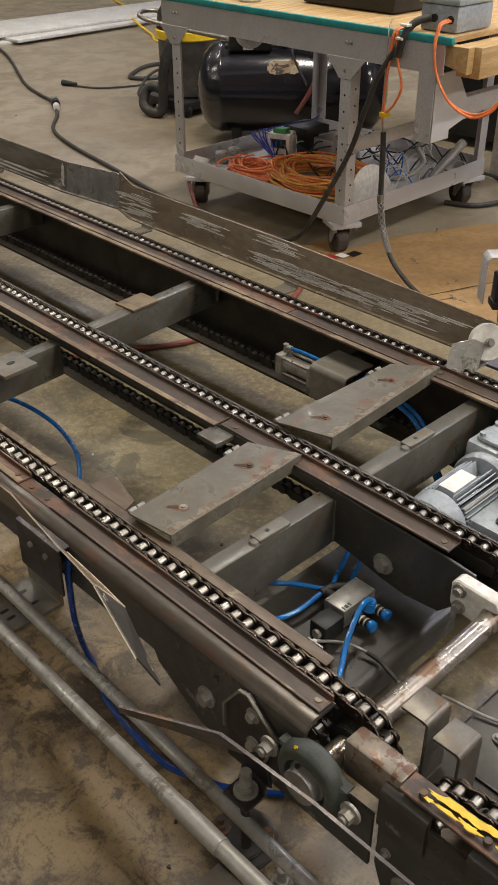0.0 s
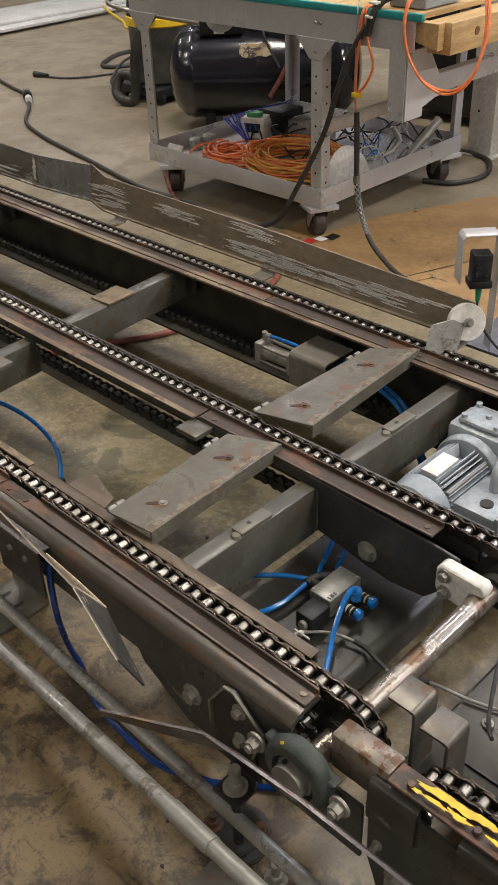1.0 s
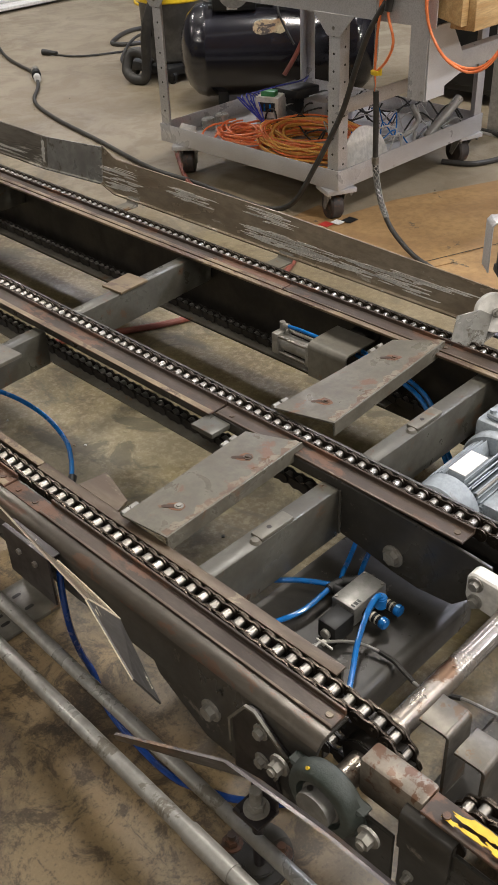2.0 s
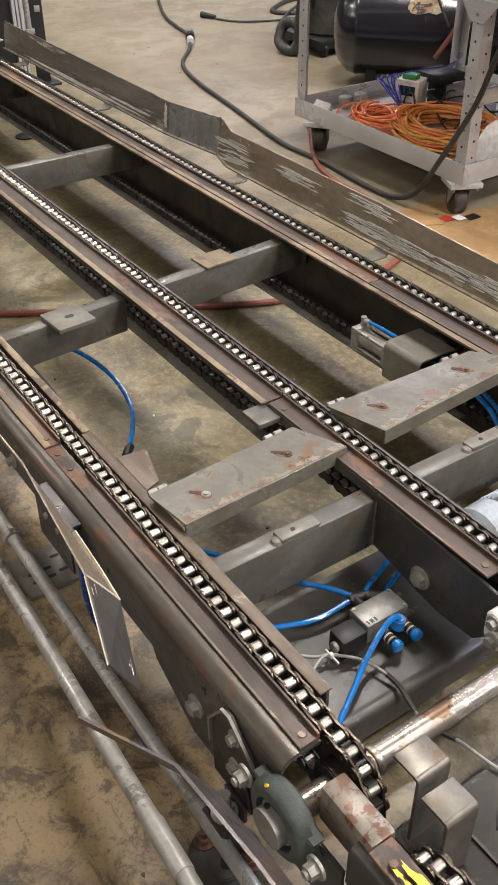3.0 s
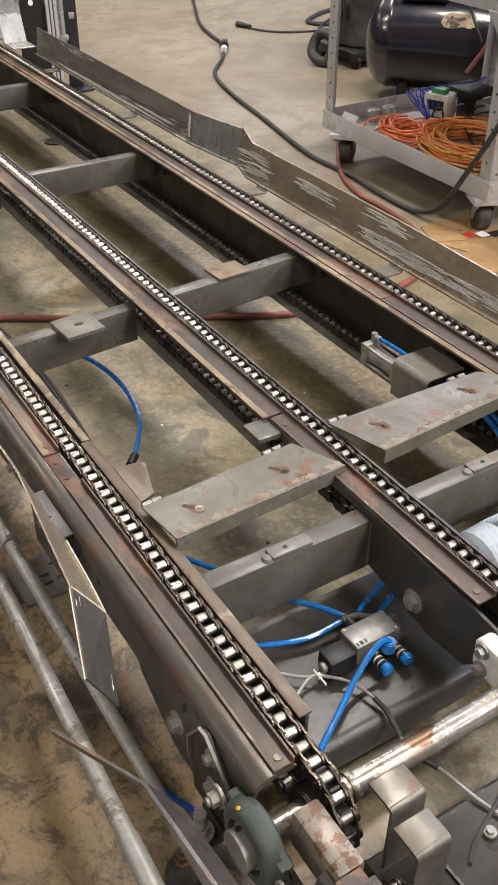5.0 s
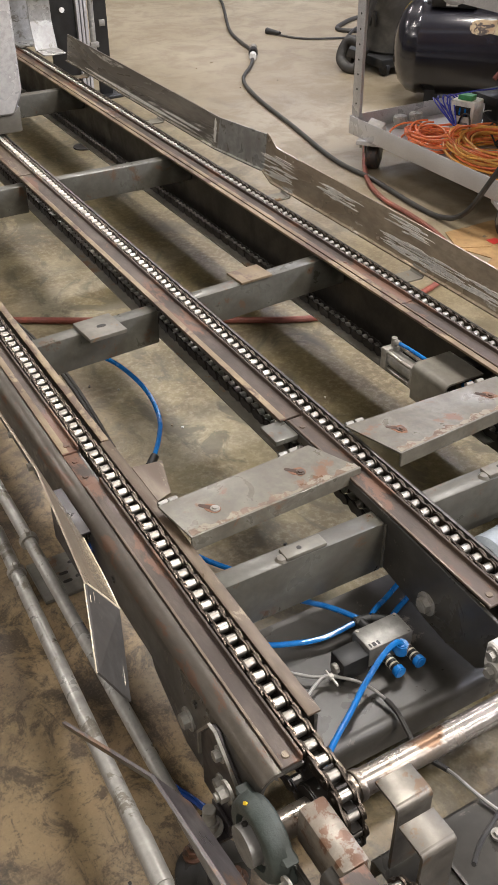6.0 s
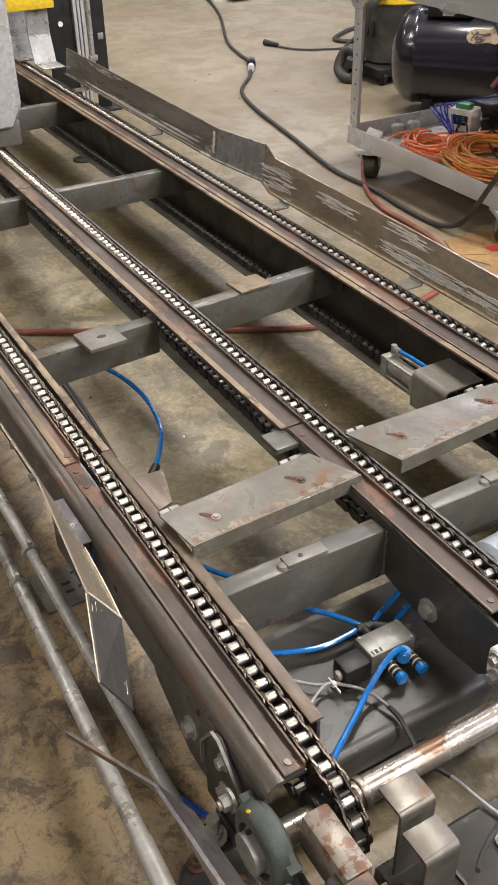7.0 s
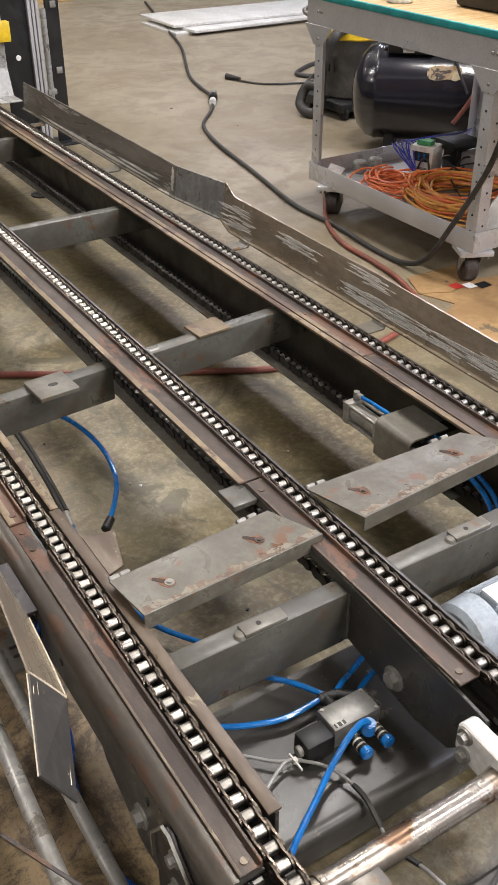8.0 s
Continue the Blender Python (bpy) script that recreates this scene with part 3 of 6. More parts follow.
def guard_strip(bm, stations, t=0.004):
    """stations: (x, y, z_bottom, z_top, lean)"""
    rows = []
    for x, y, zb, zt, lean in stations:
        rows.append([bm.verts.new(v) for v in ((x - 0.010, y, zb), (x, y, zb), (x + lean, y, zt), (x + lean + t, y, zt), (x + t, y, zb - t), (x - 0.010, y, zb - t))])
    fs = [bm.faces.new(rows[0]), bm.faces.new(rows[-1][::-1])]
    for a, b in zip(rows, rows[1:]):
        fs += [bm.faces.new((a[k], b[k], b[(k + 1) % 6], a[(k + 1) % 6])) for k in range(6)]
    bmesh.ops.recalc_face_normals(bm, faces=fs)
    return bm


bm = guard_strip(B(), [(1.60, 2.27, 0.335, 0.445, 0.01), (1.57, 2.17, 0.333, 0.43, 0.012), (1.57, 1.5, 0.333, 0.43, 0.012), (1.57, 0.86, 0.333, 0.415, 0.012)])
part("near_panel", bm, GUARD, guard, "tan steel sheet with white scrapes")
bm = guard_strip(B(), [(1.57, 3.86, 0.335, 0.435, 0.012), (1.57, 2.52, 0.335, 0.43, 0.012)])
part("far_panel", bm, BARE, guard, "bare shiny scraped sheet")
bm = guard_strip(B(), [(1.5705, 2.519, 0.335, 0.43, 0.012), (1.597, 2.272, 0.335, 0.44, 0.01)])
part("splice_panel", bm, GALV, guard, "grey painted splice sheet")
for y in (1.45, 2.06, 2.9, 3.6):
    bm = B()
    sheet(bm, [(1.5085, 0.318), (1.560, 0.318), (1.572, 0.336)], 0.004, "y", y, y + 0.05, 0.0006)
    part("bracket", bm, GREY_LIGHT, guard, "grey bent tab")



SCRAPE = surface("white_scrape_sheen_metal", (0.86, 0.84, 0.79), (0.74, 0.71, 0.64), rough=0.32, metal=0.1, scale=30, grain=160, bump=0.1)
random.seed(21)


def scrape(owner, y0, y1, z0, z1, n=26):
    """An irregular bare patch lying on the leaning face of the guard."""
    k = 0.126
    lean = Matrix(((1, 0, k, 1.5692 - k * 0.335), (0, 1, 0, 0), (0, 0, 1, 0), (0, 0, 0, 1)))
    ring = []
    for i in range(n):
        a = 2 * math.pi * i / n
        c, s = math.cos(a), math.sin(a)
        f = 1 / max(abs(c), abs(s)) ** 0.7 * random.uniform(0.55, 1.0)
        ring.append(((y0 + y1) / 2 + (y1 - y0) / 2 * c * f, (z0 + z1) / 2 + (z1 - z0) / 2 * s * f))
    bm = B()
    prism(bm, ring, "x", -0.0004, 0.0006, 0, lean)
    part("scrape", bm, SCRAPE, owner, "white patch of bare scrape and sheen")


# far panel's shiny lower band is laid on as a white patch, beside scrapes
for y0, y1, z0, z1 in ((2.56, 3.75, 0.338, 0.350), (2.53, 2.55, 0.345, 0.425), (2.62, 2.95, 0.352, 0.362), (2.10, 2.20, 0.345, 0.362)):
    scrape(guard, y0, y1, z0, z1)
for y0, y1, z0, z1, n in ((2.08, 2.22, 0.345, 0.41, 16), (1.78, 1.92, 0.375, 0.405, 12), (1.40, 1.62, 0.342, 0.375, 26), (1.50, 1.60, 0.395, 0.425, 8), (1.06, 1.44, 0.346, 0.375, 30), (0.95, 1.20, 0.372, 0.388, 8)):
    for k in range(2 * n):
        yc, zc = random.uniform(y0, y1), random.uniform(z0, z1)
        l, h = random.uniform(0.015, 0.07), random.uniform(0.0007, 0.0024)
        scrape(guard, yc - l, yc + l, zc - h, zc + h, 14)


# ---------- drive end ----------
def sprocket(x):
    s = thing("sprocket", "dark oily thirteen-tooth chain sprocket on the drive shaft", "sprocket", "sprockets")
    pts = []
    for k in range(13):
        a = 360 / 13 * k
        for da, r in ((-13.8, 0.0455), (-8, 0.046), (-4, 0.055), (-1.4, 0.0615), (1.4, 0.0615), (4, 0.055), (8, 0.046)):
            pts.append((SY + r * math.cos(radians(a + da)), SZ + r * math.sin(radians(a + da))))
    bm = B()
    prism(bm, pts, "x", x - 0.007, x + 0.007)
    part("toothed_plate", bm, DARK, s)
    bm = B()
    rod(bm, (x - 0.028, SY, SZ), (x + 0.022, SY, SZ), 0.034, 24, None, 0.002)
    part("hub", bm, DARK, s)


for x in STRANDS:
    sprocket(x)
shaft = thing("drive_shaft", "bright turned steel drive shaft with rust streaks", "shaft")
bm = B()
rod(bm, (0.476, SY, SZ), (1.53, SY, SZ), 0.0183, 28, None, 0.001)
part("bar", bm, SHINE, shaft)
bm = B()
lathe(bm, [(0.0184, 0), (0.0205, 0), (0.0210, 0.001), (0.0210, 0.009), (0.0205, 0.010), (0.0184, 0.010)], (0.630, SY, SZ), (1, 0, 0), 24)
part("set_collar", bm, SHINE, shaft, "narrow steel set collar")
bm = B()
lathe(bm, [(0.0185, 0), (0.027, 0), (0.028, 0.001), (0.028, 0.018), (0.0185, 0.019)], (0.955, SY, SZ), (1, 0, 0), 24)
part("set_collar", bm, DARK, shaft)

blk = thing("shaft_guide_block", "white plastic guide block bolted beside the drive shaft", "guide block")
bm = B()
prism(bm, [(0.440, 0.245), (0.486, 0.250), (0.494, 0.262), (0.494, 0.304), (0.484, 0.313), (0.410, 0.310), (0.402, 0.300), (0.404, 0.288), (0.428, 0.285)], "x", 0.915, 0.942, 0.003)
part("block", bm, WHITE, blk)
for y, z in ((0.476, 0.296), (0.474, 0.262)):
    bm = B()
    hexbolt(bm, (0.915, y, z), (-1, 0, 0), 0.0085, 0.008)
    part("bolt", bm, ZINC, blk)

bear = thing("flange_bearing", "grey-green cast two-bolt flange bearing with a steel insert", "bearing")
bm = B()
lug = arc(SY, SZ, 0.050, 30, 150, 8) + arc(SY + 0.072, SZ + 0.002, 0.024, 110, 250, 5) + arc(SY, SZ, 0.050, 210, 330, 8) + arc(SY - 0.072, SZ + 0.002, 0.024, -70, 70, 5)
lug = [(2 * SY - u, v) for u, v in lug]
ring = [p for p in lug]
cu, cv = SY, SZ
ring.sort(key=lambda p: math.atan2(p[1] - cv, p[0] - cu))
prism(bm, ring, "x", 0.489, 0.511, 0.003)
lathe(bm, [(0.056, 0), (0.055, 0.010), (0.051, 0.0185), (0.047, 0.021), (0.036, 0.021), (0.034, 0.008)], (0.499, SY, SZ), (-1, 0, 0), 32)
part("housing", bm, CAST, bear)
bm = B()
lathe(bm, [(0.0345, 0), (0.0345, 0.003), (0.029, 0.005)], (0.4925, SY, SZ), (-1, 0, 0), 28)
part("seal", bm, BLACK, bear, "black rubber seal ring")
bm = B()
lathe(bm, [(0.0175, -0.004), (0.030, -0.004), (0.030, 0.006), (0.0265, 0.007), (0.0265, 0.022), (0.0175, 0.022)], (0.489, SY, SZ), (-1, 0, 0), 28)
part("insert_ring", bm, ALU, bear, "oily steel insert ring")
bm = B()
lathe(bm, [(0.001, 0), (0.0165, 0), (0.0172, 0.001), (0.0172, 0.002)][::-1], (0.474, SY, SZ), (1, 0, 0), 24)
part("shaft_end_cap", bm, DARK, bear, "dark oily shaft end")
bm = B()
rod(bm, (0.4770, SY + 0.010, SZ + 0.022), (0.4770, SY + 0.012, SZ + 0.0272), 0.004, 6)
part("set_screw", bm, DARK, bear)
for s in (-1, 1):
    bm = B()
    hexbolt(bm, (0.4885, SY + s * 0.073, SZ + 0.002), (-1, 0, 0), 0.0108, 0.012)
    rod(bm, (0.474, SY + s * 0.073, SZ + 0.002), (0.469, SY + s * 0.073, SZ + 0.002), 0.0062, 12)
    part("bolt", bm, ZINC, bear)
bm = B()
rod(bm, (0.488, SY + 0.020, SZ + 0.044), (0.482, SY + 0.021, SZ + 0.051), 0.0024, 8)
part("grease_nipple", bm, YELLOW, bear, "small yellow-capped grease nipple")

# bracket and anchor stud outside the end plate
ab = thing("anchor_bracket", "dark steel angle bracket with pale cut edges bolted to the conveyor", "bracket")
bm = B()
prism(bm, [(0.500, 0.150), (0.592, 0.150), (0.592, 0.262), (0.560, 0.312), (0.545, 0.314), (0.488, 0.268), (0.512, 0.205)], "x", 0.504, 0.510, 0.0015)
part("angle", bm, BRACKET_DARK, ab)
bm = B()
box(bm, 0.460, 0.5035, 0.506, 0.556, 0.1285, 0.1365, 0.0015)
box(bm, 0.4975, 0.5035, 0.506, 0.556, 0.1365, 0.16, 0.0015)
part("foot", bm, BRACKET_DARK, ab)
for z in (0.282, 0.222):
    bm = B()
    hexbolt(bm, (0.504, 0.535, z), (-1, 0, 0), 0.0085, 0.008)
    part("bolt", bm, ZINC, ab)
bm = B()
edge = [(0.592, 0.215), (0.592, 0.262), (0.560, 0.312), (0.545, 0.314), (0.488, 0.268), (0.512, 0.205)]
sheet(bm, edge[::-1], 0.004, "x", 0.499, 0.5035)
part("cut_edge", bm, GREY_LIGHT, ab, "pale worn cut edge")
stud = thing("anchor_stud", "zinc-plated levelling stud with stacked hex nuts", "stud")
bm = B()
rod(bm, (0.478, 0.525, 0.137), (0.478, 0.525, 0.192), 0.0092, 16, None, 0.001)
part("thread", bm, ZINC, stud)
# lower thread takes the bracket's dark colour, unlike the zinc thread above
bm = B()
rod(bm, (0.478, 0.525, 0.0095), (0.478, 0.525, 0.128), 0.0085, 14)
part("lower_thread", bm, BRACKET_DARK, stud, "dark lower thread")
for z in (0.152,):
    bm = B()
    rod(bm, (0.478, 0.525, z - 0.003), (0.478, 0.525, z), 0.019, 18)
    rod(bm, (0.478, 0.525, z), (0.478, 0.525, z + 0.013), 0.0135, 6, None, 0.001)
    part("nut", bm, ZINC, stud)
bm = B()
rod(bm, (0.478, 0.525, 0.0095), (0.478, 0.525, 0.018), 0.024, 24, None, 0.002)
part("foot_disc", bm, GREY, stud)

# bolts on the conveyor sides and rails
for p, axis, r in (((0.510, 0.642, 0.230), (-1, 0, 0), 0.0125), ((0.944, 0.652, 0.228), (-1, 0, 0), 0.014), ((0.510, 1.02, 0.262), (-1, 0, 0), 0.009), ((0.510, 1.12, 0.262), (-1, 0, 0), 0.009), ((0.510, 1.28, 0.262), (-1, 0, 0), 0.009)):
    bm = B()
    hexbolt(bm, p, axis, r, 0.010)
    part("bolt", bm, ZINC, conveyor)
for x, y, z in ((0.556, 0.462, 0.3316), (0.556, 1.215, 0.331), (0.960, 0.545, 0.3318), (0.957, 1.05, 0.3318), (0.554, 1.115, 0.3288), (0.554, 1.165, 0.3288), (1.435, 0.9, 0.3318), (1.435, 1.6, 0.3318)):
    bm = B()
    rod(bm, (x, y, z - 0.002), (x, y, z + 0.0015), 0.0062, 14, 0.0052)
    part("countersunk_screw", bm, TAN_RUST if y < 1.1 else RUST, conveyor)

# spacer pads and tabs on the cross beams
for x0, x1, y0, y1 in ((0.752, 0.828, 0.773, 0.799), (1.170, 1.250, 0.775, 0.801)):
    bm = B()
    box(bm, x0, x1, y0, y1, 0.3105, 0.318, 0.002)
    pad = part("spacer_pad", bm, GREY_LIGHT, conveyor, "scuffed steel pad with a bolt hole")
    bm = B()
    rod(bm, ((x0 + x1) / 2 - 0.008, y0 + 0.013, 0.316), ((x0 + x1) / 2 - 0.008, y0 + 0.013, 0.3186), 0.0042, 14)
    part("hole", bm, DARK, pad)
    bm = B()
    lathe(bm, [(0.001, 0.007), (0.008, 0.005), (0.011, 0)][::-1], (x0 - 0.004, y0 + 0.010, 0.310), (0, 0, 1), 10)
    part("weld_bead", bm, GREY_LIGHT, pad)
for x0, x1, y0, y1, mat, lab in ((0.748, 0.838, 1.575, 1.665, GREY_LIGHT, "grey steel tab with a slot"), (1.172, 1.262, 1.655, 1.725, TAN, "yellowed plate tab")):
    bm = B()
    box(bm, x0, x1, y0, y1, 0.3105, 0.320 if mat is GREY_LIGHT else 0.317, 0.0015, Matrix.Translation((x0, y0, 0)) @ pose(0, 0, 0, 0, 0, 4) @ Matrix.Translation((-x0, -y0, 0)))
    tab = part("tab_plate", bm, mat, conveyor, lab)
    if mat is GREY_LIGHT:
        bm = B()
        prism(bm, arc(0.798, 1.622, 0.006, -90, 90, 4) + arc(0.788, 1.622, 0.006, 90, 270, 4), "z", 0.3185, 0.3208)
        part("hole", bm, DARK, tab)
# fixed hinge leaves behind the stop plates
for x0, x1, mat in ((0.894, 0.943, BEAM),):
    bm = B()
    box(bm, x0, x1, 1.040, 1.098, 0.314, 0.325, 0.002)
    part("hinge_block", bm, mat, conveyor, "scuffed grey hinge block")
# ---------- air valve on the pan ----------
PAPER_DULL = surface("pale_sintered_band", (0.55, 0.52, 0.42), rough=0.5, scale=30)
TUBE_CLEAR = surface("pale_teal_tube", (0.03, 0.20, 0.36), (0.02, 0.14, 0.36), rough=0.2, scale=30, bump=0.0, coat=0.5)
valve = thing("air_valve", "grey aluminium air valve with black coil, silencers and blue tubes", "valve")
PZ = 0.1542
bm = B()
box(bm, 0.822, 0.908, 0.636, 0.684, PZ + 0.006, PZ + 0.046, 0.003)
vb = part("body", bm, ALU, valve, "dull aluminium block")
for x, w in ((0.827, 0.003), (0.833, 0.006), (0.842, 0.004)):
    bm = B()
    box(bm, x, x + w, 0.640, 0.648, PZ + 0.0458, PZ + 0.0464, 0)
    part("print_bar", bm, BLACK, vb)
for x, y in ((0.828, 0.679), (0.902, 0.641), (0.902, 0.679)):
    bm = B()
    rod(bm, (x, y, PZ + 0.045), (x, y, PZ + 0.0475), 0.003, 8)
    part("cap_screw", bm, ZINC, vb)
bm = B()
box(bm, 0.772, 0.8215, 0.634, 0.672, PZ, PZ + 0.040, 0.004)
box(bm, 0.806, 0.900, 0.642, 0.680, PZ, PZ + 0.008, 0.001)
part("coil", bm, BLACK, valve)
bm = B()
rod(bm, (0.772, 0.651, PZ + 0.022), (0.764, 0.651, PZ + 0.022), 0.009, 16, None, 0.001)
part("coil_nut", bm, ZINC, valve)
for x in (0.852, 0.892):
    bm = B()
    rod(bm, (x, 0.636, PZ + 0.020), (x, 0.604, PZ + 0.020), 0.0085, 16)
    sil = part("silencer", bm, BLACK, valve, "black and gold slotted silencer with a blue end")
    for k in range(3):
        bm = B()
        rod(bm, (x, 0.630 - 0.009 * k, PZ + 0.020), (x, 0.627 - 0.009 * k, PZ + 0.020), 0.0090, 16)
        part("metal_band", bm, PAPER_DULL, sil)
    bm = B()
    rod(bm, (x, 0.604, PZ + 0.020), (x, 0.592, PZ + 0.020), 0.0105, 16, None, 0.002)
    part("blue_cap", bm, BLUE, sil)
bm = B()
rod(bm, (0.872, 0.6355, PZ + 0.032), (0.872, 0.622, PZ + 0.034), 0.010, 16, None, 0.002)
rod(bm, (0.872, 0.621, PZ + 0.028), (0.872, 0.620, PZ + 0.052), 0.0105, 16, None, 0.002)
part("elbow_fitting", bm, BLUE, valve)
for p, q in (((0.905, 0.690, PZ + 0.02), (0.880, 0.712, PZ + 0.02)), ((0.880, 0.712, PZ + 0.02), (0.850, 0.716, PZ + 0.02)), ((0.860, 0.684, PZ + 0.02), (0.862, 0.720, PZ + 0.02))):
    bm = B()
    rod(bm, p, q, 0.009, 14, None, 0.002)
    part("push_fitting", bm, BLACK, valve)
for pts in (
        [(0.872, 0.620, PZ + 0.050), (0.858, 0.620, PZ + 0.060), (0.828, 0.614, PZ + 0.050), (0.785, 0.598, PZ + 0.026), (0.745, 0.574, PZ + 0.018), (0.690, 0.540, PZ + 0.016), (0.655, 0.515, PZ + 0.01)],
        [(0.862, 0.722, PZ + 0.02), (0.845, 0.752, PZ + 0.020), (0.822, 0.785, PZ + 0.018), (0.785, 0.825, PZ + 0.014), (0.74, 0.86, PZ + 0.0)],
        [(0.850, 0.716, PZ + 0.02), (0.787, 0.716, PZ + 0.018), (0.733, 0.735, PZ + 0.016), (0.700, 0.756, PZ + 0.012), (0.655, 0.79, PZ + 0.006)],
        [(0.885, 0.716, PZ + 0.02), (0.905, 0.728, PZ + 0.018), (0.935, 0.742, PZ + 0.012), (0.99, 0.768, PZ + 0.008)],
        [(0.908, 0.692, PZ + 0.02), (0.922, 0.703, PZ + 0.016), (0.945, 0.715, PZ + 0.012), (0.99, 0.735, PZ + 0.008)]):
    bm = B()
    tube(bm, pts, 0.0060 if pts[0][2] > PZ + 0.05 else 0.0048, 10)
    part("air_tube", bm, TUBE_CLEAR if pts[0][2] > PZ + 0.05 else BLUE, valve, "glossy blue plastic air tube")
cable = thing("sensor_cable", "thin grey cable with a white tie and a black sleeve", "cable")
bm = B()
tube(bm, [(0.645, 0.735, 0.165), (0.697, 0.696, 0.165), (0.732, 0.662, 0.166), (0.766, 0.640, 0.168), (0.795, 0.608, 0.166), (0.808, 0.565, 0.163), (0.811, 0.535, 0.155), (0.806, 0.507, 0.148), (0.790, 0.465, 0.168), (0.781, 0.432, 0.194), (0.786, 0.400, 0.207), (0.802, 0.328, 0.2055), (0.85, 0.18, 0.2055)], 0.0028, 8)
part("lead", bm, GALV, cable)
bm = B()
tube(bm, [(0.660, 0.605, 0.163), (0.708, 0.636, 0.164), (0.745, 0.650, 0.170), (0.766, 0.640, 0.170)], 0.0028, 8)
part("branch", bm, GALV, cable)
bm = B()
tube(bm, [(0.784, 0.442, 0.186), (0.782, 0.425, 0.199), (0.785, 0.405, 0.2065)], 0.0042, 8)
part("sleeve", bm, RUBBER, cable)
bm = B()
tube(bm, [(0.807, 0.570, 0.164), (0.810, 0.545, 0.160), (0.808, 0.52, 0.152), (0.804, 0.500, 0.150)], 0.0042, 8)
part("sleeve", bm, RUBBER, cable)
bm = B()
box(bm, 0.755, 0.758, 0.626, 0.660, 0.166, 0.1705, 0.0006)
box(bm, 0.753, 0.760, 0.641, 0.649, 0.165, 0.174, 0.001)
part("cable_tie", bm, WHITE, cable)

# ---------- next conveyor section ----------
BRACKET = surface("scratched_bare_sheet", (0.165, 0.15, 0.125), (0.11, 0.098, 0.08), rough=0.36, metal=0.45, scale=14, bump=0.1, wear=(0.12, 0.08, 0.05), wear_at=0.64, wear_scale=22)
nxt = thing("adjoining_conveyor", "dark steel end of an adjoining chain conveyor with flaking yellow paint", "conveyor")
bm = B()
prism(bm, [(-0.9, 0.10), (0.297, 0.10), (0.318, 0.16), (0.318, 0.30), (0.297, 0.318), (0.245, 0.318), (0.245, 0.304), (0.19, 0.304), (0.19, 0.318), (-0.9, 0.318)], "x", 0.5185, 0.5245, 0.001)
part("side_plate", bm, GREY, nxt)
bm = B()
side = [(0.532, 0.322)] + arc(0.527, 0.308, 0.014, 90, 180, 5) + [(0.513, 0.25)]
sheet(bm, side, 0.004, "y", 0.246, 0.318)
sheet(bm, side, 0.004, "y", -0.9, 0.188)
part("rounded_edge", bm, GREY, nxt)
bm = B()
sheet(bm, [(0.556, 0.300), (0.556, 0.336), (0.521, 0.336)], 0.005, "y", -0.9, 0.296, 0.0008)
part("top_angle", bm, RUST, nxt, "brown steel angle under flaking yellow paint")
random.seed(7)
for k, (u, v, w, l) in enumerate(((0.530, 0.262, 0.005, 0.020), (0.542, 0.245, 0.007, 0.030), (0.545, 0.215, 0.010, 0.045), (0.548, 0.175, 0.007, 0.045), (0.549, 0.135, 0.009, 0.035), (0.531, 0.228, 0.0045, 0.030), (0.533, 0.200, 0.006, 0.030), (0.534, 0.150, 0.005, 0.020), (0.545, 0.09, 0.009, 0.06), (0.535, 0.05, 0.006, 0.05))):
    bm = B()
    ring = []
    for i in range(22):
        a = 2 * math.pi * i / 22
        j = 1 + random.uniform(-0.38, 0.38)
        ring.append((u + w * 0.62 * j * math.cos(a), v + l * 0.62 * j * math.sin(a)))
    prism(bm, ring, "z", 0.3412, 0.3416 + 0.0002 * k)
    part("paint_flake", bm, YELLOW, nxt, "patch of yellow paint")
for p in ((0.533, 0.268), (0.534, 0.176)):
    bm = B()
    rod(bm, (*p, 0.340), (*p, 0.3435), 0.006, 12, 0.005)
    part("rivet", bm, RUST, nxt)
for y, z in ((0.268, 0.155), (0.30, 0.20)):
    bm = B()
    hexbolt(bm, (0.5185, y, z), (-1, 0, 0), 0.012 if y < 0.29 else 0.005, 0.010)
    part("bolt", bm, ZINC, nxt)
bm = B()
box(bm, 0.528, 0.566, 0.297, 0.392, 0.270, 0.336, 0.006)
part("end_block", bm, BLOCK, nxt, "scuffed grey end block")
ch = thing("roller_chain", "oiled steel roller chain with bright rollers on a rail", "chain", "conveyor chains")
cy2, cz2 = 0.228, 0.318 - SR
nodes = [(0.582, cy2 + SR * math.sin(a), cz2 + SR * math.cos(a)) for a in (2.3, 1.82, 1.34, 0.86, 0.38)]
yy = nodes[-1][1]
while yy > -0.8:
    yy -= P
    nodes.append((0.582, yy, cz2 + SR))
lay_chain(ch, nodes)
bm = B()
box(bm, 0.568, 0.596, -0.9, 0.215, 0.275, 0.305, 0.002)
part("chain_track", bm, DARK, nxt)
for x0, x1, y0, y1, z in ((0.630, 0.683, 0.331, 0.377, 0.330), (0.620, 0.671, 0.272, 0.317, 0.326)):
    bm = B()
    sheet(bm, [(y1, z), (y0 + 0.008, z)] + arc(y0 + 0.008, z - 0.008, 0.008, 90, 180, 4) + [(y0, z - 0.125)], 0.005, "x", x0, x1, 0.0008)
    part("bent_bracket", bm, BRACKET, nxt, "bare bent sheet bracket with scratches")
bm = B()
sheet(bm, [(-0.9, 0.198), (0.352, 0.198), (0.358, 0.192), (0.358, 0.150)][::-1], 0.004, "x", 0.622, 1.40, 0.0006)
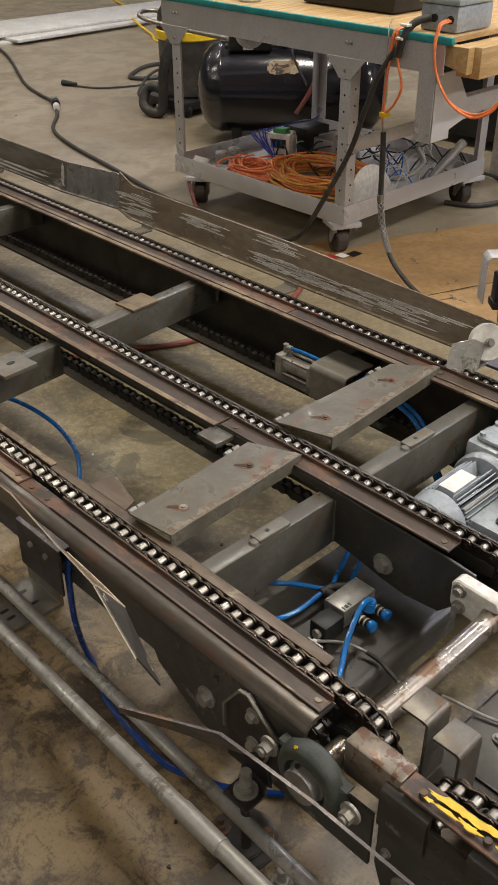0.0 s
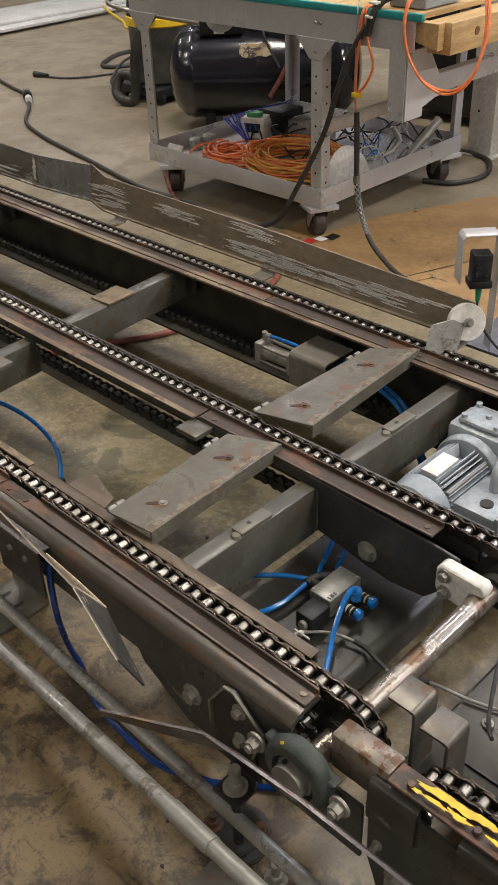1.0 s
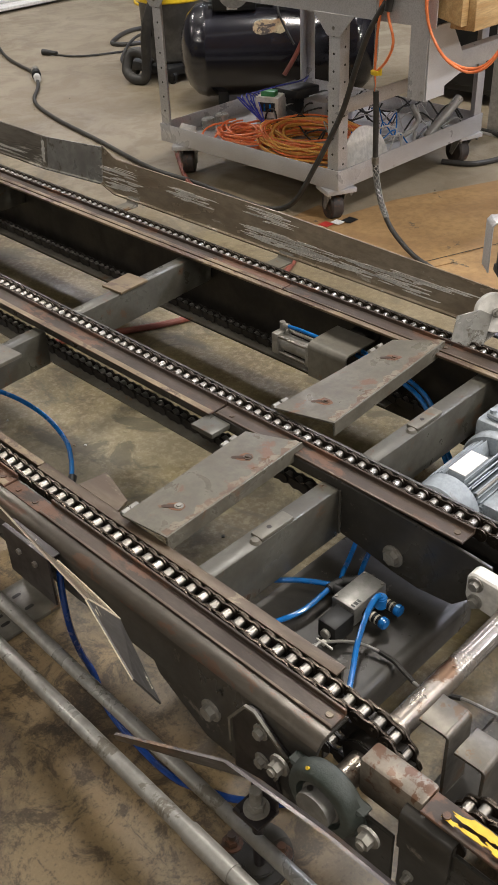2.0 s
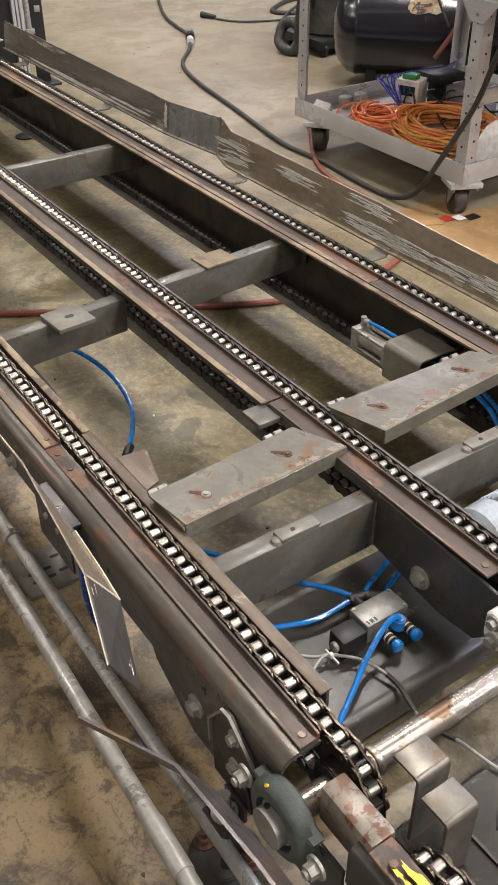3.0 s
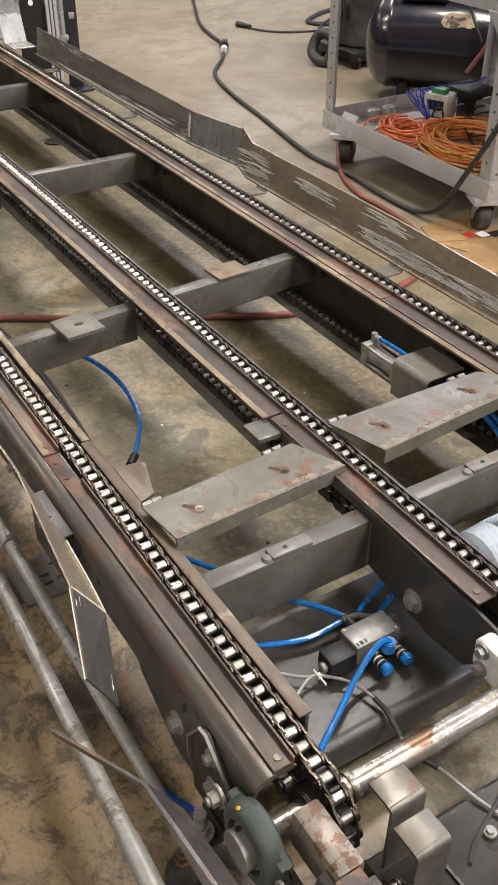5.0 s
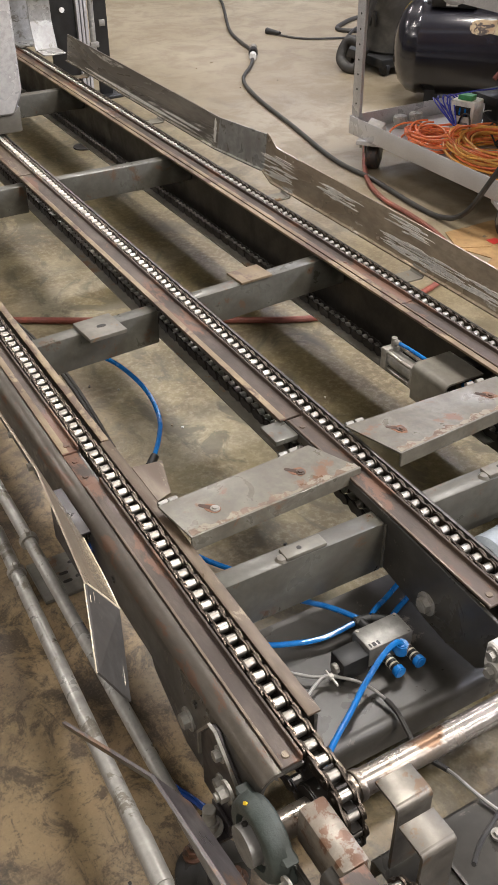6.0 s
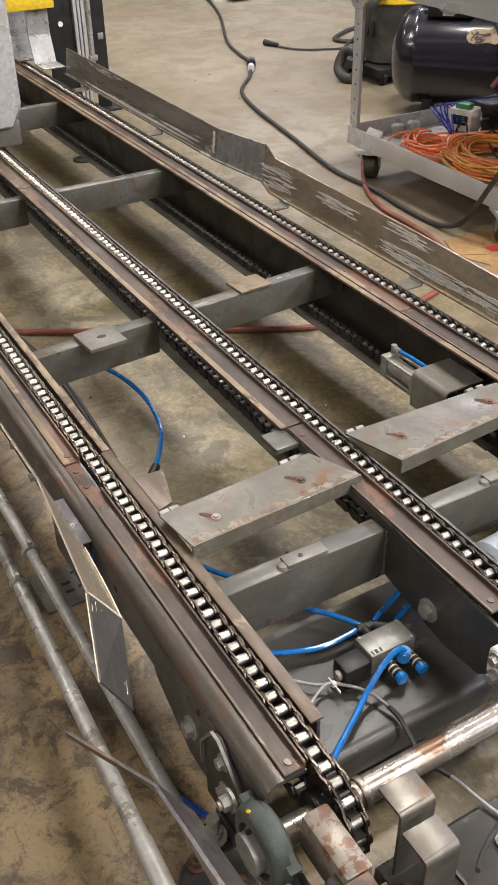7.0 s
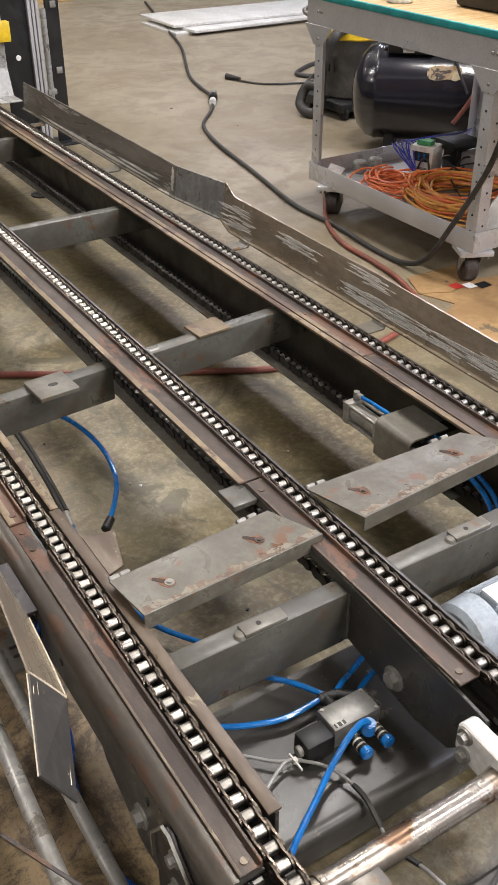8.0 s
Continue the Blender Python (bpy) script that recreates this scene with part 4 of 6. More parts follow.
cover = part("cover_plate", bm, GREY, nxt, "scuffed grey cover plate under the shaft")
bm = B()
box(bm, 0.700, 0.704, -0.25, 0.300, 0.1985, 0.2032, 0)
part("cover_joint", bm, DARK, cover, "dark joint between two cover sheets")
for x, y in ((0.78, 0.30), (1.05, 0.30), (0.78, 0.12)):
    bm = B()
    hexbolt(bm, (x, y, 0.202), (0, 0, 1), 0.006, 0.005)
    part("bolt", bm, ZINC, cover)
bm = B()
rod(bm, (0.61, 0.14, 0.2315), (1.2, 0.12, 0.2315), 0.028, 24)
part("roller", bm, STAINLESS, nxt)
bm = B()
tube(bm, [(0.66, 0.235, 0.335), (0.70, 0.262, 0.31), (0.78, 0.30, 0.28), (0.86, 0.335, 0.26)], 0.003, 8)
part("black_lead", bm, RUBBER, nxt)

# ---------- near-side guards, pipes, tubes ----------
TAN_SHEET = surface("tan_scratched_sheet", (0.30, 0.245, 0.17), (0.20, 0.165, 0.12), rough=0.28, metal=0.4, scale=6, grain=70, bump=0.1, wear=(0.66, 0.58, 0.42), wear_at=0.665, wear_scale=16, stretch=(4.0, 0.4, 1))
SLATE = surface("brown_grey_scuffed_sheet", (0.080, 0.070, 0.068), (0.052, 0.044, 0.042), rough=0.38, metal=0.3, scale=9, bump=0.1, wear=(0.12, 0.075, 0.048), wear_at=0.63, wear_scale=14)
FLARE = surface("dark_scuffed_flare", (0.095, 0.09, 0.082), (0.07, 0.064, 0.056), rough=0.36, metal=0.4, scale=9, bump=0.1, wear=(0.2, 0.18, 0.14), wear_at=0.69, wear_scale=14)
GOLD_EDGE = surface("scratch_and_highlight_steel", (0.72, 0.64, 0.48), (0.48, 0.40, 0.28), rough=0.3, metal=0.25, scale=20, bump=0.1)
g1 = thing("guard_rail", "scraped bare steel sheet guard with a flared end", "guard", "side guards")


def near_guard(bm, stations, t=0.003):
    """stations: bottom (x, y, z) and top (x, y, z)"""
    rows = []
    for b, tp in stations:
        rows.append([bm.verts.new(v) for v in (b, tp, (tp[0] + t, tp[1], tp[2]), (b[0] + t, b[1], b[2]))])
    fs = [bm.faces.new(rows[0]), bm.faces.new(rows[-1][::-1])]
    for a, b in zip(rows, rows[1:]):
        fs += [bm.faces.new((a[k], b[k], b[(k + 1) % 4], a[(k + 1) % 4])) for k in range(4)]
    bmesh.ops.recalc_face_normals(bm, faces=fs)
    return bm


bm = near_guard(B(), [((0.474, 0.790, 0.335), (0.434, 0.800, 0.397)), ((0.486, 0.960, 0.335), (0.446, 0.925, 0.402)), ((0.486, 1.18, 0.335), (0.457, 1.06, 0.417)), ((0.484, 1.40, 0.335), (0.454, 1.36, 0.42)), ((0.482, 2.6, 0.335), (0.452, 2.6, 0.42))])
part("panel", bm, TAN_SHEET, g1)
bm = near_guard(B(), [((0.427, 0.648, 0.311), (0.388, 0.643, 0.397)), ((0.4738, 0.789, 0.335), (0.4338, 0.799, 0.397))])
flare = part("flared_end", bm, FLARE, g1, "dark grey flared end with pale scratches")
# highlight of the worn fold and edges, laid on as bright tubes
bm = B()
tube(bm, [(0.4765, 0.790, 0.335), (0.457, 0.796, 0.366), (0.4365, 0.800, 0.3972)], 0.0019, 8, 6)
tube(bm, [(0.4765, 0.790, 0.335), (0.483, 0.86, 0.335), (0.489, 0.960, 0.335)], 0.0015, 8, 6)
tube(bm, [(0.388, 0.643, 0.397), (0.4335, 0.800, 0.3972)], 0.0010, 8, 1)
part("worn_fold", bm, GOLD_EDGE, g1, "worn fold and edges with their highlight laid on as bright tubes")
random.seed(31)
for k in range(11):
    u, v, l = random.uniform(0.35, 0.98), random.uniform(0.12, 0.95), random.uniform(0.08, 0.3)
    ends = []
    for uu in (max(u - l, 0.05), u):
        b0, b1 = Vector((0.427, 0.648, 0.311)), Vector((0.4738, 0.789, 0.335))
        t0, t1 = Vector((0.388, 0.643, 0.397)), Vector((0.4338, 0.799, 0.397))
        ends.append(b0.lerp(b1, uu).lerp(t0.lerp(t1, uu), v) + Vector((0.0032, 0, 0.0002)))
    bm = B()
    tube(bm, ends, random.uniform(0.0003, 0.0007), 5, smooth=False)
    part("scratch", bm, GOLD_EDGE, flare, "pale scratch")
for y, x1, l in ((0.985, 0.5095, 0.13), (1.9, 0.5095, 0.09)):
    bm = B()
    sheet(bm, [(0.489, 0.222), (0.489, 0.318), (x1, 0.318)], 0.004, "y", y, y + l, 0.0008)
    br = part("bracket", bm, BRACKET_DARK, g1)
    for dy in (0.04, 0.086):
        bm = B()
        hexbolt(bm, (0.489, y + dy, 0.290), (-1, 0, 0), 0.006, 0.006)
        part("bolt", bm, ZINC, br)
g2 = thing("guard_rail", "dark steel sheet guard with a bent flared tip", "guard", "side guards")
bm = near_guard(B(), [((0.328, 0.605, 0.371), (0.325, 0.603, 0.386)), ((0.418, 0.455, 0.342), (0.383, 0.474, 0.397)), ((0.426, 0.347, 0.340), (0.392, 0.327, 0.400)), ((0.43, -0.9, 0.340), (0.40, -0.9, 0.400))], 0.0045)
part("panel", bm, SLATE, g2)
bm = B()
box(bm, 0.423, 0.512, -0.06, 0.0, 0.325, 0.331, 0.001)
part("bracket", bm, GREY, g2)

PIPES = (((0.4495, 1.75, 0.050), (0.420, 1.15, 0.099), (0.388, 0.50, 0.153), (0.354, -0.2, 0.212)), ((0.444, 1.75, 0.200), (0.457, 1.15, 0.158), (0.471, 0.50, 0.084), (0.486, -0.2, 0.016)))
for k, (a, b, c, d) in enumerate(PIPES):
    pipe = thing("conduit_pipe", "long galvanised steel conduit pipe running beside the conveyor", "pipe", "conduit pipes")
    bm = B()
    tube(bm, [a, b, c, d], (0.0130, 0.0115)[k], 20, 10)
    part("tube", bm, GALV, pipe)
    if k == 0:
        bm = B()
        p, q = Vector((0.3915, 0.570, 0.1472)), Vector((0.3868, 0.476, 0.1550))
        rod(bm, p, q, 0.0148, 24, None, 0.002)
        part("coupling", bm, GALV, pipe, "threaded coupling")
    bm = B()
    cpos = Vector(b).lerp(Vector(a), 0.08)
    along = (Vector(a) - Vector(b)).normalized()
    rod(bm, cpos - along * 0.006, cpos + along * 0.006, 0.0175, 20)
    box(bm, cpos.x - 0.004, cpos.x + 0.004, cpos.y - 0.006, cpos.y + 0.006, cpos.z + 0.014, cpos.z + 0.026, 0.001)
    part("clamp", bm, ZINC, pipe)
    bm = B()
    e = Vector(a) if k else Vector(d)
    box(bm, e.x - 0.02, e.x + 0.02, e.y - 0.02, e.y + 0.02, 0.0, e.z - 0.010, 0.002)
    part("support_block", bm, WOOD, pipe, "wooden block under the pipe end")
fp = thing("slotted_foot_bracket", "grey slotted steel foot bracket standing on the floor under the conveyor", "bracket")
bm = B()
sheet(bm, [(0.463, 0.0), (0.596, 0.0), (0.596, 0.231)], 0.008, "y", 1.185, 1.305, 0.001)
part("plate", bm, GREY_LIGHT, fp)
for x, y in ((0.49, 1.22), (0.49, 1.245), (0.52, 1.22), (0.52, 1.245), (0.548, 1.225), (0.548, 1.27)):
    bm = B()
    prism(bm, arc(x + 0.008, y, 0.004, -90, 90, 4) + arc(x - 0.004, y, 0.004, 90, 270, 4), "z", 0.0075, 0.0086)
    part("slot", bm, DARK, fp)

for lab, pts, r, m in (
        ("dark blue air tube hanging down the conveyor side to the floor", [(0.516, 1.00, 0.285), (0.503, 0.99, 0.26), (0.500, 0.986, 0.17), (0.512, 0.990, 0.09), (0.527, 0.99, 0.03), (0.520, 0.962, 0.010), (0.502, 0.915, 0.007), (0.491, 0.84, 0.007), (0.489, 0.732, 0.007), (0.515, 0.662, 0.007), (0.534, 0.624, 0.007), (0.59, 0.55, 0.007)], 0.006, BLUE_DARK),
        ("bent blue air tube between the chain strands", [(0.80, 1.83, 0.16), (0.868, 1.76, 0.13), (0.90, 1.66, 0.10), (0.885, 1.55, 0.085), (0.845, 1.47, 0.08), (0.80, 1.41, 0.075)], 0.0058, BLUE),
        ("blue air tube running under the stop plate", [(0.70, 1.24, 0.10), (0.74, 1.15, 0.06), (0.775, 1.11, 0.035), (0.82, 1.03, 0.04), (0.86, 0.95, 0.05)], 0.0055, BLUE),
        ("blue air tube beside the motor", [(1.41, 1.16, 0.25), (1.43, 1.03, 0.215), (1.43, 0.94, 0.18), (1.40, 0.86, 0.10), (1.38, 0.80, 0.03)], 0.0055, BLUE),
        ("blue air tube beside the motor", [(1.43, 1.16, 0.25), (1.45, 1.03, 0.215), (1.452, 0.94, 0.175), (1.42, 0.86, 0.09), (1.40, 0.79, 0.03)], 0.0055, BLUE),
        ("black cable along the strand inside", [(0.70, 2.6, 0.03), (0.735, 2.3, 0.06), (0.752, 2.0, 0.09), (0.750, 1.80, 0.10), (0.738, 1.60, 0.105), (0.718, 1.44, 0.118)], 0.005, RUBBER),
        ("black cable along the strand inside", [(0.72, 2.6, 0.02), (0.752, 2.3, 0.05), (0.766, 2.0, 0.08), (0.764, 1.80, 0.09), (0.750, 1.62, 0.098), (0.732, 1.46, 0.110)], 0.005, RUBBER)):
    bm = B()
    tube(bm, pts, r, 10)
    solid("air_tube" if m in (BLUE, BLUE_DARK) else "cable", bm, m, lab, "tube" if m in (BLUE, BLUE_DARK) else "cable")
bm = B()
tube(bm, [(0.45, 2.55, 0.01), (0.80, 2.32, 0.01), (1.05, 2.17, 0.01), (1.31, 2.02, 0.01), (1.58, 1.885, 0.01), (1.9, 1.86, 0.01), (2.16, 1.98, 0.01), (2.255, 2.18, 0.01), (2.285, 2.38, 0.01), (2.30, 2.58, 0.01), (2.39, 2.80, 0.01), (2.6, 3.1, 0.01)], 0.0095, 10)
solid("red_hose", bm, REDHOSE, "dusty dark red rubber hose across the floor", "hose")
clip = thing("tube_fitting", "brass and black push-in fitting hanging at the chain strand", "fitting")
bm = B()
rod(bm, (0.722, 1.440, 0.122), (0.716, 1.395, 0.115), 0.008, 12, None, 0.001)
part("brass_body", bm, ZINC, clip)
bm = B()
rod(bm, (0.815, 1.425, 0.078), (0.790, 1.40, 0.074), 0.010, 12, None, 0.002)
part("black_sleeve", bm, BLACK, clip)
bm = B()
rod(bm, (0.716, 1.395, 0.115), (0.712, 1.345, 0.112), 0.006, 10)
part("blue_stub", bm, BLUE, clip)

# ---------- gear motor ----------
motor = thing("gear_motor", "blue-grey painted finned gear motor with a white label plate", "motor")
MY, MZ, MR = 0.672, 0.212, 0.058
bm = B()
rod(bm, (1.145, MY, MZ), (1.285, MY, MZ), MR - 0.026, 32)
part("stator", bm, MOTOR, motor)
for k in range(40):
    if 78 < 9 * k < 106:
        continue
    bm = B()
    box(bm, 1.148, 1.280, -0.0013, 0.0013, MR - 0.028, MR + 0.006, 0.0004, Matrix.Translation((0, MY, MZ)) @ pose(0, 0, 0, 9 * k - 90))
    part("fin", bm, MOTOR, motor)
bm = B()
box(bm, 1.150, 1.228, MY - 0.019, MY + 0.019, MZ + MR - 0.026, MZ + MR + 0.008, 0.003)
part("label_base", bm, MOTOR, motor)
bm = B()
box(bm, 1.152, 1.226, MY - 0.018, MY + 0.018, MZ + MR + 0.0085, MZ + MR + 0.0095, 0)
part("label_plate", bm, PAPER, motor, "blank white label plate")
bm = B()
lathe(bm, [(0.02, -0.006), (0.052, -0.004), (0.061, 0.006), (0.063, 0.05), (0.060, 0.052)], (1.092, MY, MZ), (1, 0, 0), 36)
part("fan_cover", bm, MOTOR, motor)
bm = B()
lathe(bm, [(0.045, 0), (0.070, 0), (0.074, 0.006), (0.074, 0.020), (0.066, 0.028), (0.05, 0.03)], (1.283, MY, MZ), (1, 0, 0), 36)
part("flange", bm, MOTOR, motor)
bm = B()
box(bm, 1.306, 1.40, MY - 0.062, MY + 0.066, MZ - 0.075, MZ + 0.080, 0.012)
part("gearbox", bm, MOTOR, motor)
bm = B()
box(bm, 1.318, 1.392, MY - 0.045, MY + 0.05, MZ + 0.0805, MZ + 0.092, 0.006)
cover = part("gearbox_cover", bm, MOTOR, motor)
for x, y in ((1.328, MY - 0.034), (1.382, MY - 0.034), (1.328, MY + 0.04), (1.382, MY + 0.04), (1.355, MY)):
    bm = B()
    rod(bm, (x, y, MZ + 0.092), (x, y, MZ + 0.099), 0.007, 6)
    part("cover_bolt", bm, MOTOR, cover)
bm = B()
box(bm, 1.150, 1.268, MY - 0.150, MY - 0.056, MZ - 0.035, MZ + 0.028, 0.008)
tb = part("terminal_box", bm, MOTOR, motor)
bm = B()
box(bm, 1.150, 1.268, MY - 0.158, MY - 0.146, MZ - 0.036, MZ + 0.034, 0.004)
part("box_lid", bm, MOTOR, tb)
bm = B()
lathe(bm, [(0.008, 0), (0.013, 0), (0.013, 0.003), (0.009, 0.003)], (1.185, MY - 0.11, MZ + 0.028), (0, 0, 1), 18)
part("gland_hole", bm, DARK, tb)
bm = B()
tube(bm, [(1.236, MY - 0.098, MZ + 0.028), (1.237, MY - 0.098, MZ + 0.055), (1.25, MY - 0.094, MZ + 0.068), (1.28, MY - 0.088, MZ + 0.072)], 0.0135, 14)
part("cable_elbow", bm, MOTOR, tb)
bm = B()
tube(bm, [(1.28, MY - 0.088, MZ + 0.072), (1.33, MY - 0.08, MZ + 0.085), (1.39, MY - 0.095, MZ + 0.08), (1.42, MY - 0.16, MZ + 0.02)], 0.008, 10)
part("supply_lead", bm, GALV, tb)
bm = B()
rod(bm, (1.15, MY - 0.046, MZ + 0.040), (1.285, MY - 0.046, MZ + 0.040), 0.0035, 8)
part("tie_rod", bm, ZINC, motor)
bm = B()
box(bm, 1.16, 1.38, MY - 0.05, MY + 0.05, 0.0, MZ - 0.055, 0.003)
part("mount", bm, GREY, motor)

# ---------- pneumatic cylinder ----------
cyl = thing("pneumatic_cylinder", "small aluminium tie-rod air cylinder with a bent steel cover", "cylinder")
for y0, y1 in ((1.298, 1.318), (1.20, 1.214)):
    bm = B()
    box(bm, 1.343, 1.393, y0, y1, 0.205, 0.258, 0.003)
    part("end_cap", bm, ZINC, cyl)
bm = B()
rod(bm, (1.368, 1.214, 0.231), (1.368, 1.298, 0.231), 0.020, 24)
part("barrel", bm, ZINC, cyl)
for x, z in ((1.349, 0.2515), (1.387, 0.2515), (1.349, 0.211), (1.387, 0.211)):
    bm = B()
    rod(bm, (x, 1.20, z), (x, 1.312, z), 0.0042, 10)
    part("tie_rod", bm, ROLLER, cyl)
bm = B()
rod(bm, (1.372, 1.308, 0.256), (1.372, 1.308, 0.278), 0.007, 12)
rod(bm, (1.372, 1.308, 0.270), (1.372, 1.288, 0.272), 0.0065, 12)
part("port_fitting", bm, ZINC, cyl)
bm = B()
tube(bm, [(1.372, 1.288, 0.272), (1.376, 1.25, 0.272), (1.385, 1.20, 0.266)], 0.0045, 10)
part("air_tube", bm, BLUE, cyl)
bm = B()
sheet(bm, [(1.338, 0.190), (1.338, 0.262)] + arc(1.352, 0.262, 0.016, 180, 90, 5) + [(1.44, 0.278)], -0.004, "y", 1.088, 1.198)
part("cover", bm, GREY_LIGHT, cyl, "bent light grey steel cover")
bm = B()
box(bm, 1.40, 1.5015, 1.12, 1.17, 0.235, 0.2735, 0.003)
part("mount", bm, DARK, cyl)

# ---------- end of the far strand: roller, sensor ----------
AX = Vector((-0.55, -0.75, 0.35)).normalized()
rl = thing("guide_roller", "white plastic guide roller on a bent zinc plate", "roller")
RC = Vector((1.557, 0.871, 0.377))
PC = Vector((1.533, 0.889, 0.369))
bm = B()
lathe(bm, [(0.006, 0), (0.040, 0), (0.042, 0.002), (0.042, 0.018), (0.040, 0.020), (0.006, 0.020)], RC, AX, 40)
part("wheel", bm, WHITE, rl)
bm = B()
prism(bm, [(-0.075, -0.060), (-0.005, -0.075), (0.022, 0.004), (-0.005, 0.018), (-0.055, 0.010)], "z", 0.022, 0.026, 0.0006, Matrix.Translation(PC) @ AX.to_track_quat("Z", "Y").to_matrix().to_4x4())
part("plate", bm, GALV, rl)
bm = B()
hexbolt(bm, RC + AX * 0.026, AX, 0.007, 0.008)
part("axle_bolt", bm, ZINC, rl)
bm = B()
box(bm, 1.509, 1.56, 0.86, 0.91, 0.322, 0.328, 0.001)
box(bm, 1.540, 1.56, 0.875, 0.90, 0.328, 0.372, 0.001)
part("bracket", bm, GALV, rl)
sn = thing("photo_sensor", "black photo sensor with a green plug in a bent metal bracket", "sensor")
SM = Matrix.Translation((1.580, 0.864, 0)) @ pose(0, 0, 0, 0, 0, -43)
bm = B()
sheet(bm, [(-0.040, 0.468), (-0.040, 0.566), (-0.034, 0.573), (0.034, 0.573), (0.040, 0.566), (0.040, 0.30)], 0.003, "y", -0.012, 0.034, 0.0005, SM)
part("bracket", bm, STAINLESS, sn)
bm = B()
box(bm, -0.021, 0.021, -0.030, 0.010, 0.472, 0.540, 0.005, SM)
body = part("body", bm, BLACK, sn)
bm = B()
box(bm, -0.025, 0.025, -0.032, 0.012, 0.462, 0.480, 0.004, SM)
part("base_cap", bm, BLACK, body)
bm = B()
box(bm, -0.014, 0.014, -0.0315, -0.030, 0.490, 0.525, 0.0005, SM)
part("lens_window", bm, BLACKGLOSS, body)
bm = B()
rod(bm, SM @ Vector((0.002, -0.010, 0.462)), SM @ Vector((0.002, -0.010, 0.425)), 0.008, 12, 0.005)
part("plug", bm, surface("green_plug", (0.02, 0.30, 0.14), rough=0.4), sn)
bm = B()
tube(bm, [SM @ Vector(p) for p in ((0.002, -0.010, 0.427), (0.006, -0.012, 0.39), (0.030, -0.02, 0.345), (0.06, -0.03, 0.310))], 0.003, 8)
part("lead", bm, RUBBER, sn)
bm = B()
box(bm, 1.60, 1.78, 0.58, 0.905, 0.292, 0.300, 0.002)
part("deck_plate", bm, surface("blue_grey_sheet", (0.21, 0.21, 0.25), rough=0.4, metal=0.4), sn)
bm = B()
box(bm, 1.509, 1.60, 0.64, 0.70, 0.288, 0.296, 0.001)
part("arm", bm, GREY, sn)

# floor anchors of the drive end
fa = thing("floor_anchor_plate", "grimy round floor anchor plate with two anchor bolts", "anchor plate")
bm = B()
rod(bm, (0.487, 0.541, 0.0), (0.487, 0.541, 0.009), 0.056, 36, None, 0.002)
part("plate", bm, GREY, fa)
for x, y in ((0.474, 0.578), (0.512, 0.512)):
    bm = B()
    hexbolt(bm, (x, y, 0.009), (0, 0, 1), 0.011, 0.010)
    rod(bm, (x, y, 0.02), (x, y, 0.034), 0.0065, 12)
    part("anchor_bolt", bm, RUST, fa)
shim = solid("floor_shim_plate", box(B(), 0.345, 0.432, 0.28, 0.538, 0.0, 0.006, 0.001), GREY_LIGHT, "grey steel shim plate lying on the grimy floor", "plate")
fs = thing("floor_anchor_bolt", "pale dusty anchor bolt with a nut set in the floor", "bolt")
bm = B()
rod(bm, (0.478, 0.448, 0.0), (0.478, 0.448, 0.040), 0.0075, 12, None, 0.001)
part("thread", bm, ZINC, fs)
bm = B()
rod(bm, (0.478, 0.448, 0.0), (0.478, 0.448, 0.003), 0.018, 16)
rod(bm, (0.478, 0.448, 0.003), (0.478, 0.448, 0.015), 0.0125, 6, None, 0.001)
part("nut", bm, ZINC, fs)
# bolts along the side rail and marks of use
for y in (0.62, 0.90, 1.35, 1.62, 1.95):
    bm = B()
    hexbolt(bm, (0.509, y + 0.05, 0.262), (-1, 0, 0), 0.008, 0.007) if y > 1.3 else rod(bm, (0.5095, y, 0.285), (0.507, y, 0.285), 0.006, 10)
    part("bolt", bm, ZINC if y > 1.3 else GREY, conveyor)


# ---------- workbench cart ----------
cart = thing("workbench_cart", "grey steel workbench on casters with a lower tray", "cart")
CX0, CX1, CY0, CY1 = 2.415, 3.305, 2.02, 2.96
bm = B()
box(bm, 2.425, 3.50, 1.645, 3.02, 0.797, 0.815, 0.002)
part("tabletop", bm, WOOD, cart, "worn pine board top")
bm = B()
box(bm, 2.409, 2.4245, 1.63, 3.02, 0.794, 0.816, 0.002)
part("mat_edge", bm, TEAL, cart, "teal rubber edge strip")
bm = B()
sheet(bm, [(2.470, 0.793), (2.414, 0.793), (2.414, 0.705), (2.432, 0.705)], 0.004, "y", 1.655, 3.01)
part("apron", bm, STAINLESS, cart)
bm = B()
box(bm, 2.436, 3.45, 2.985, 2.990, 0.70, 0.795, 0.001)
part("apron", bm, STAINLESS, cart)
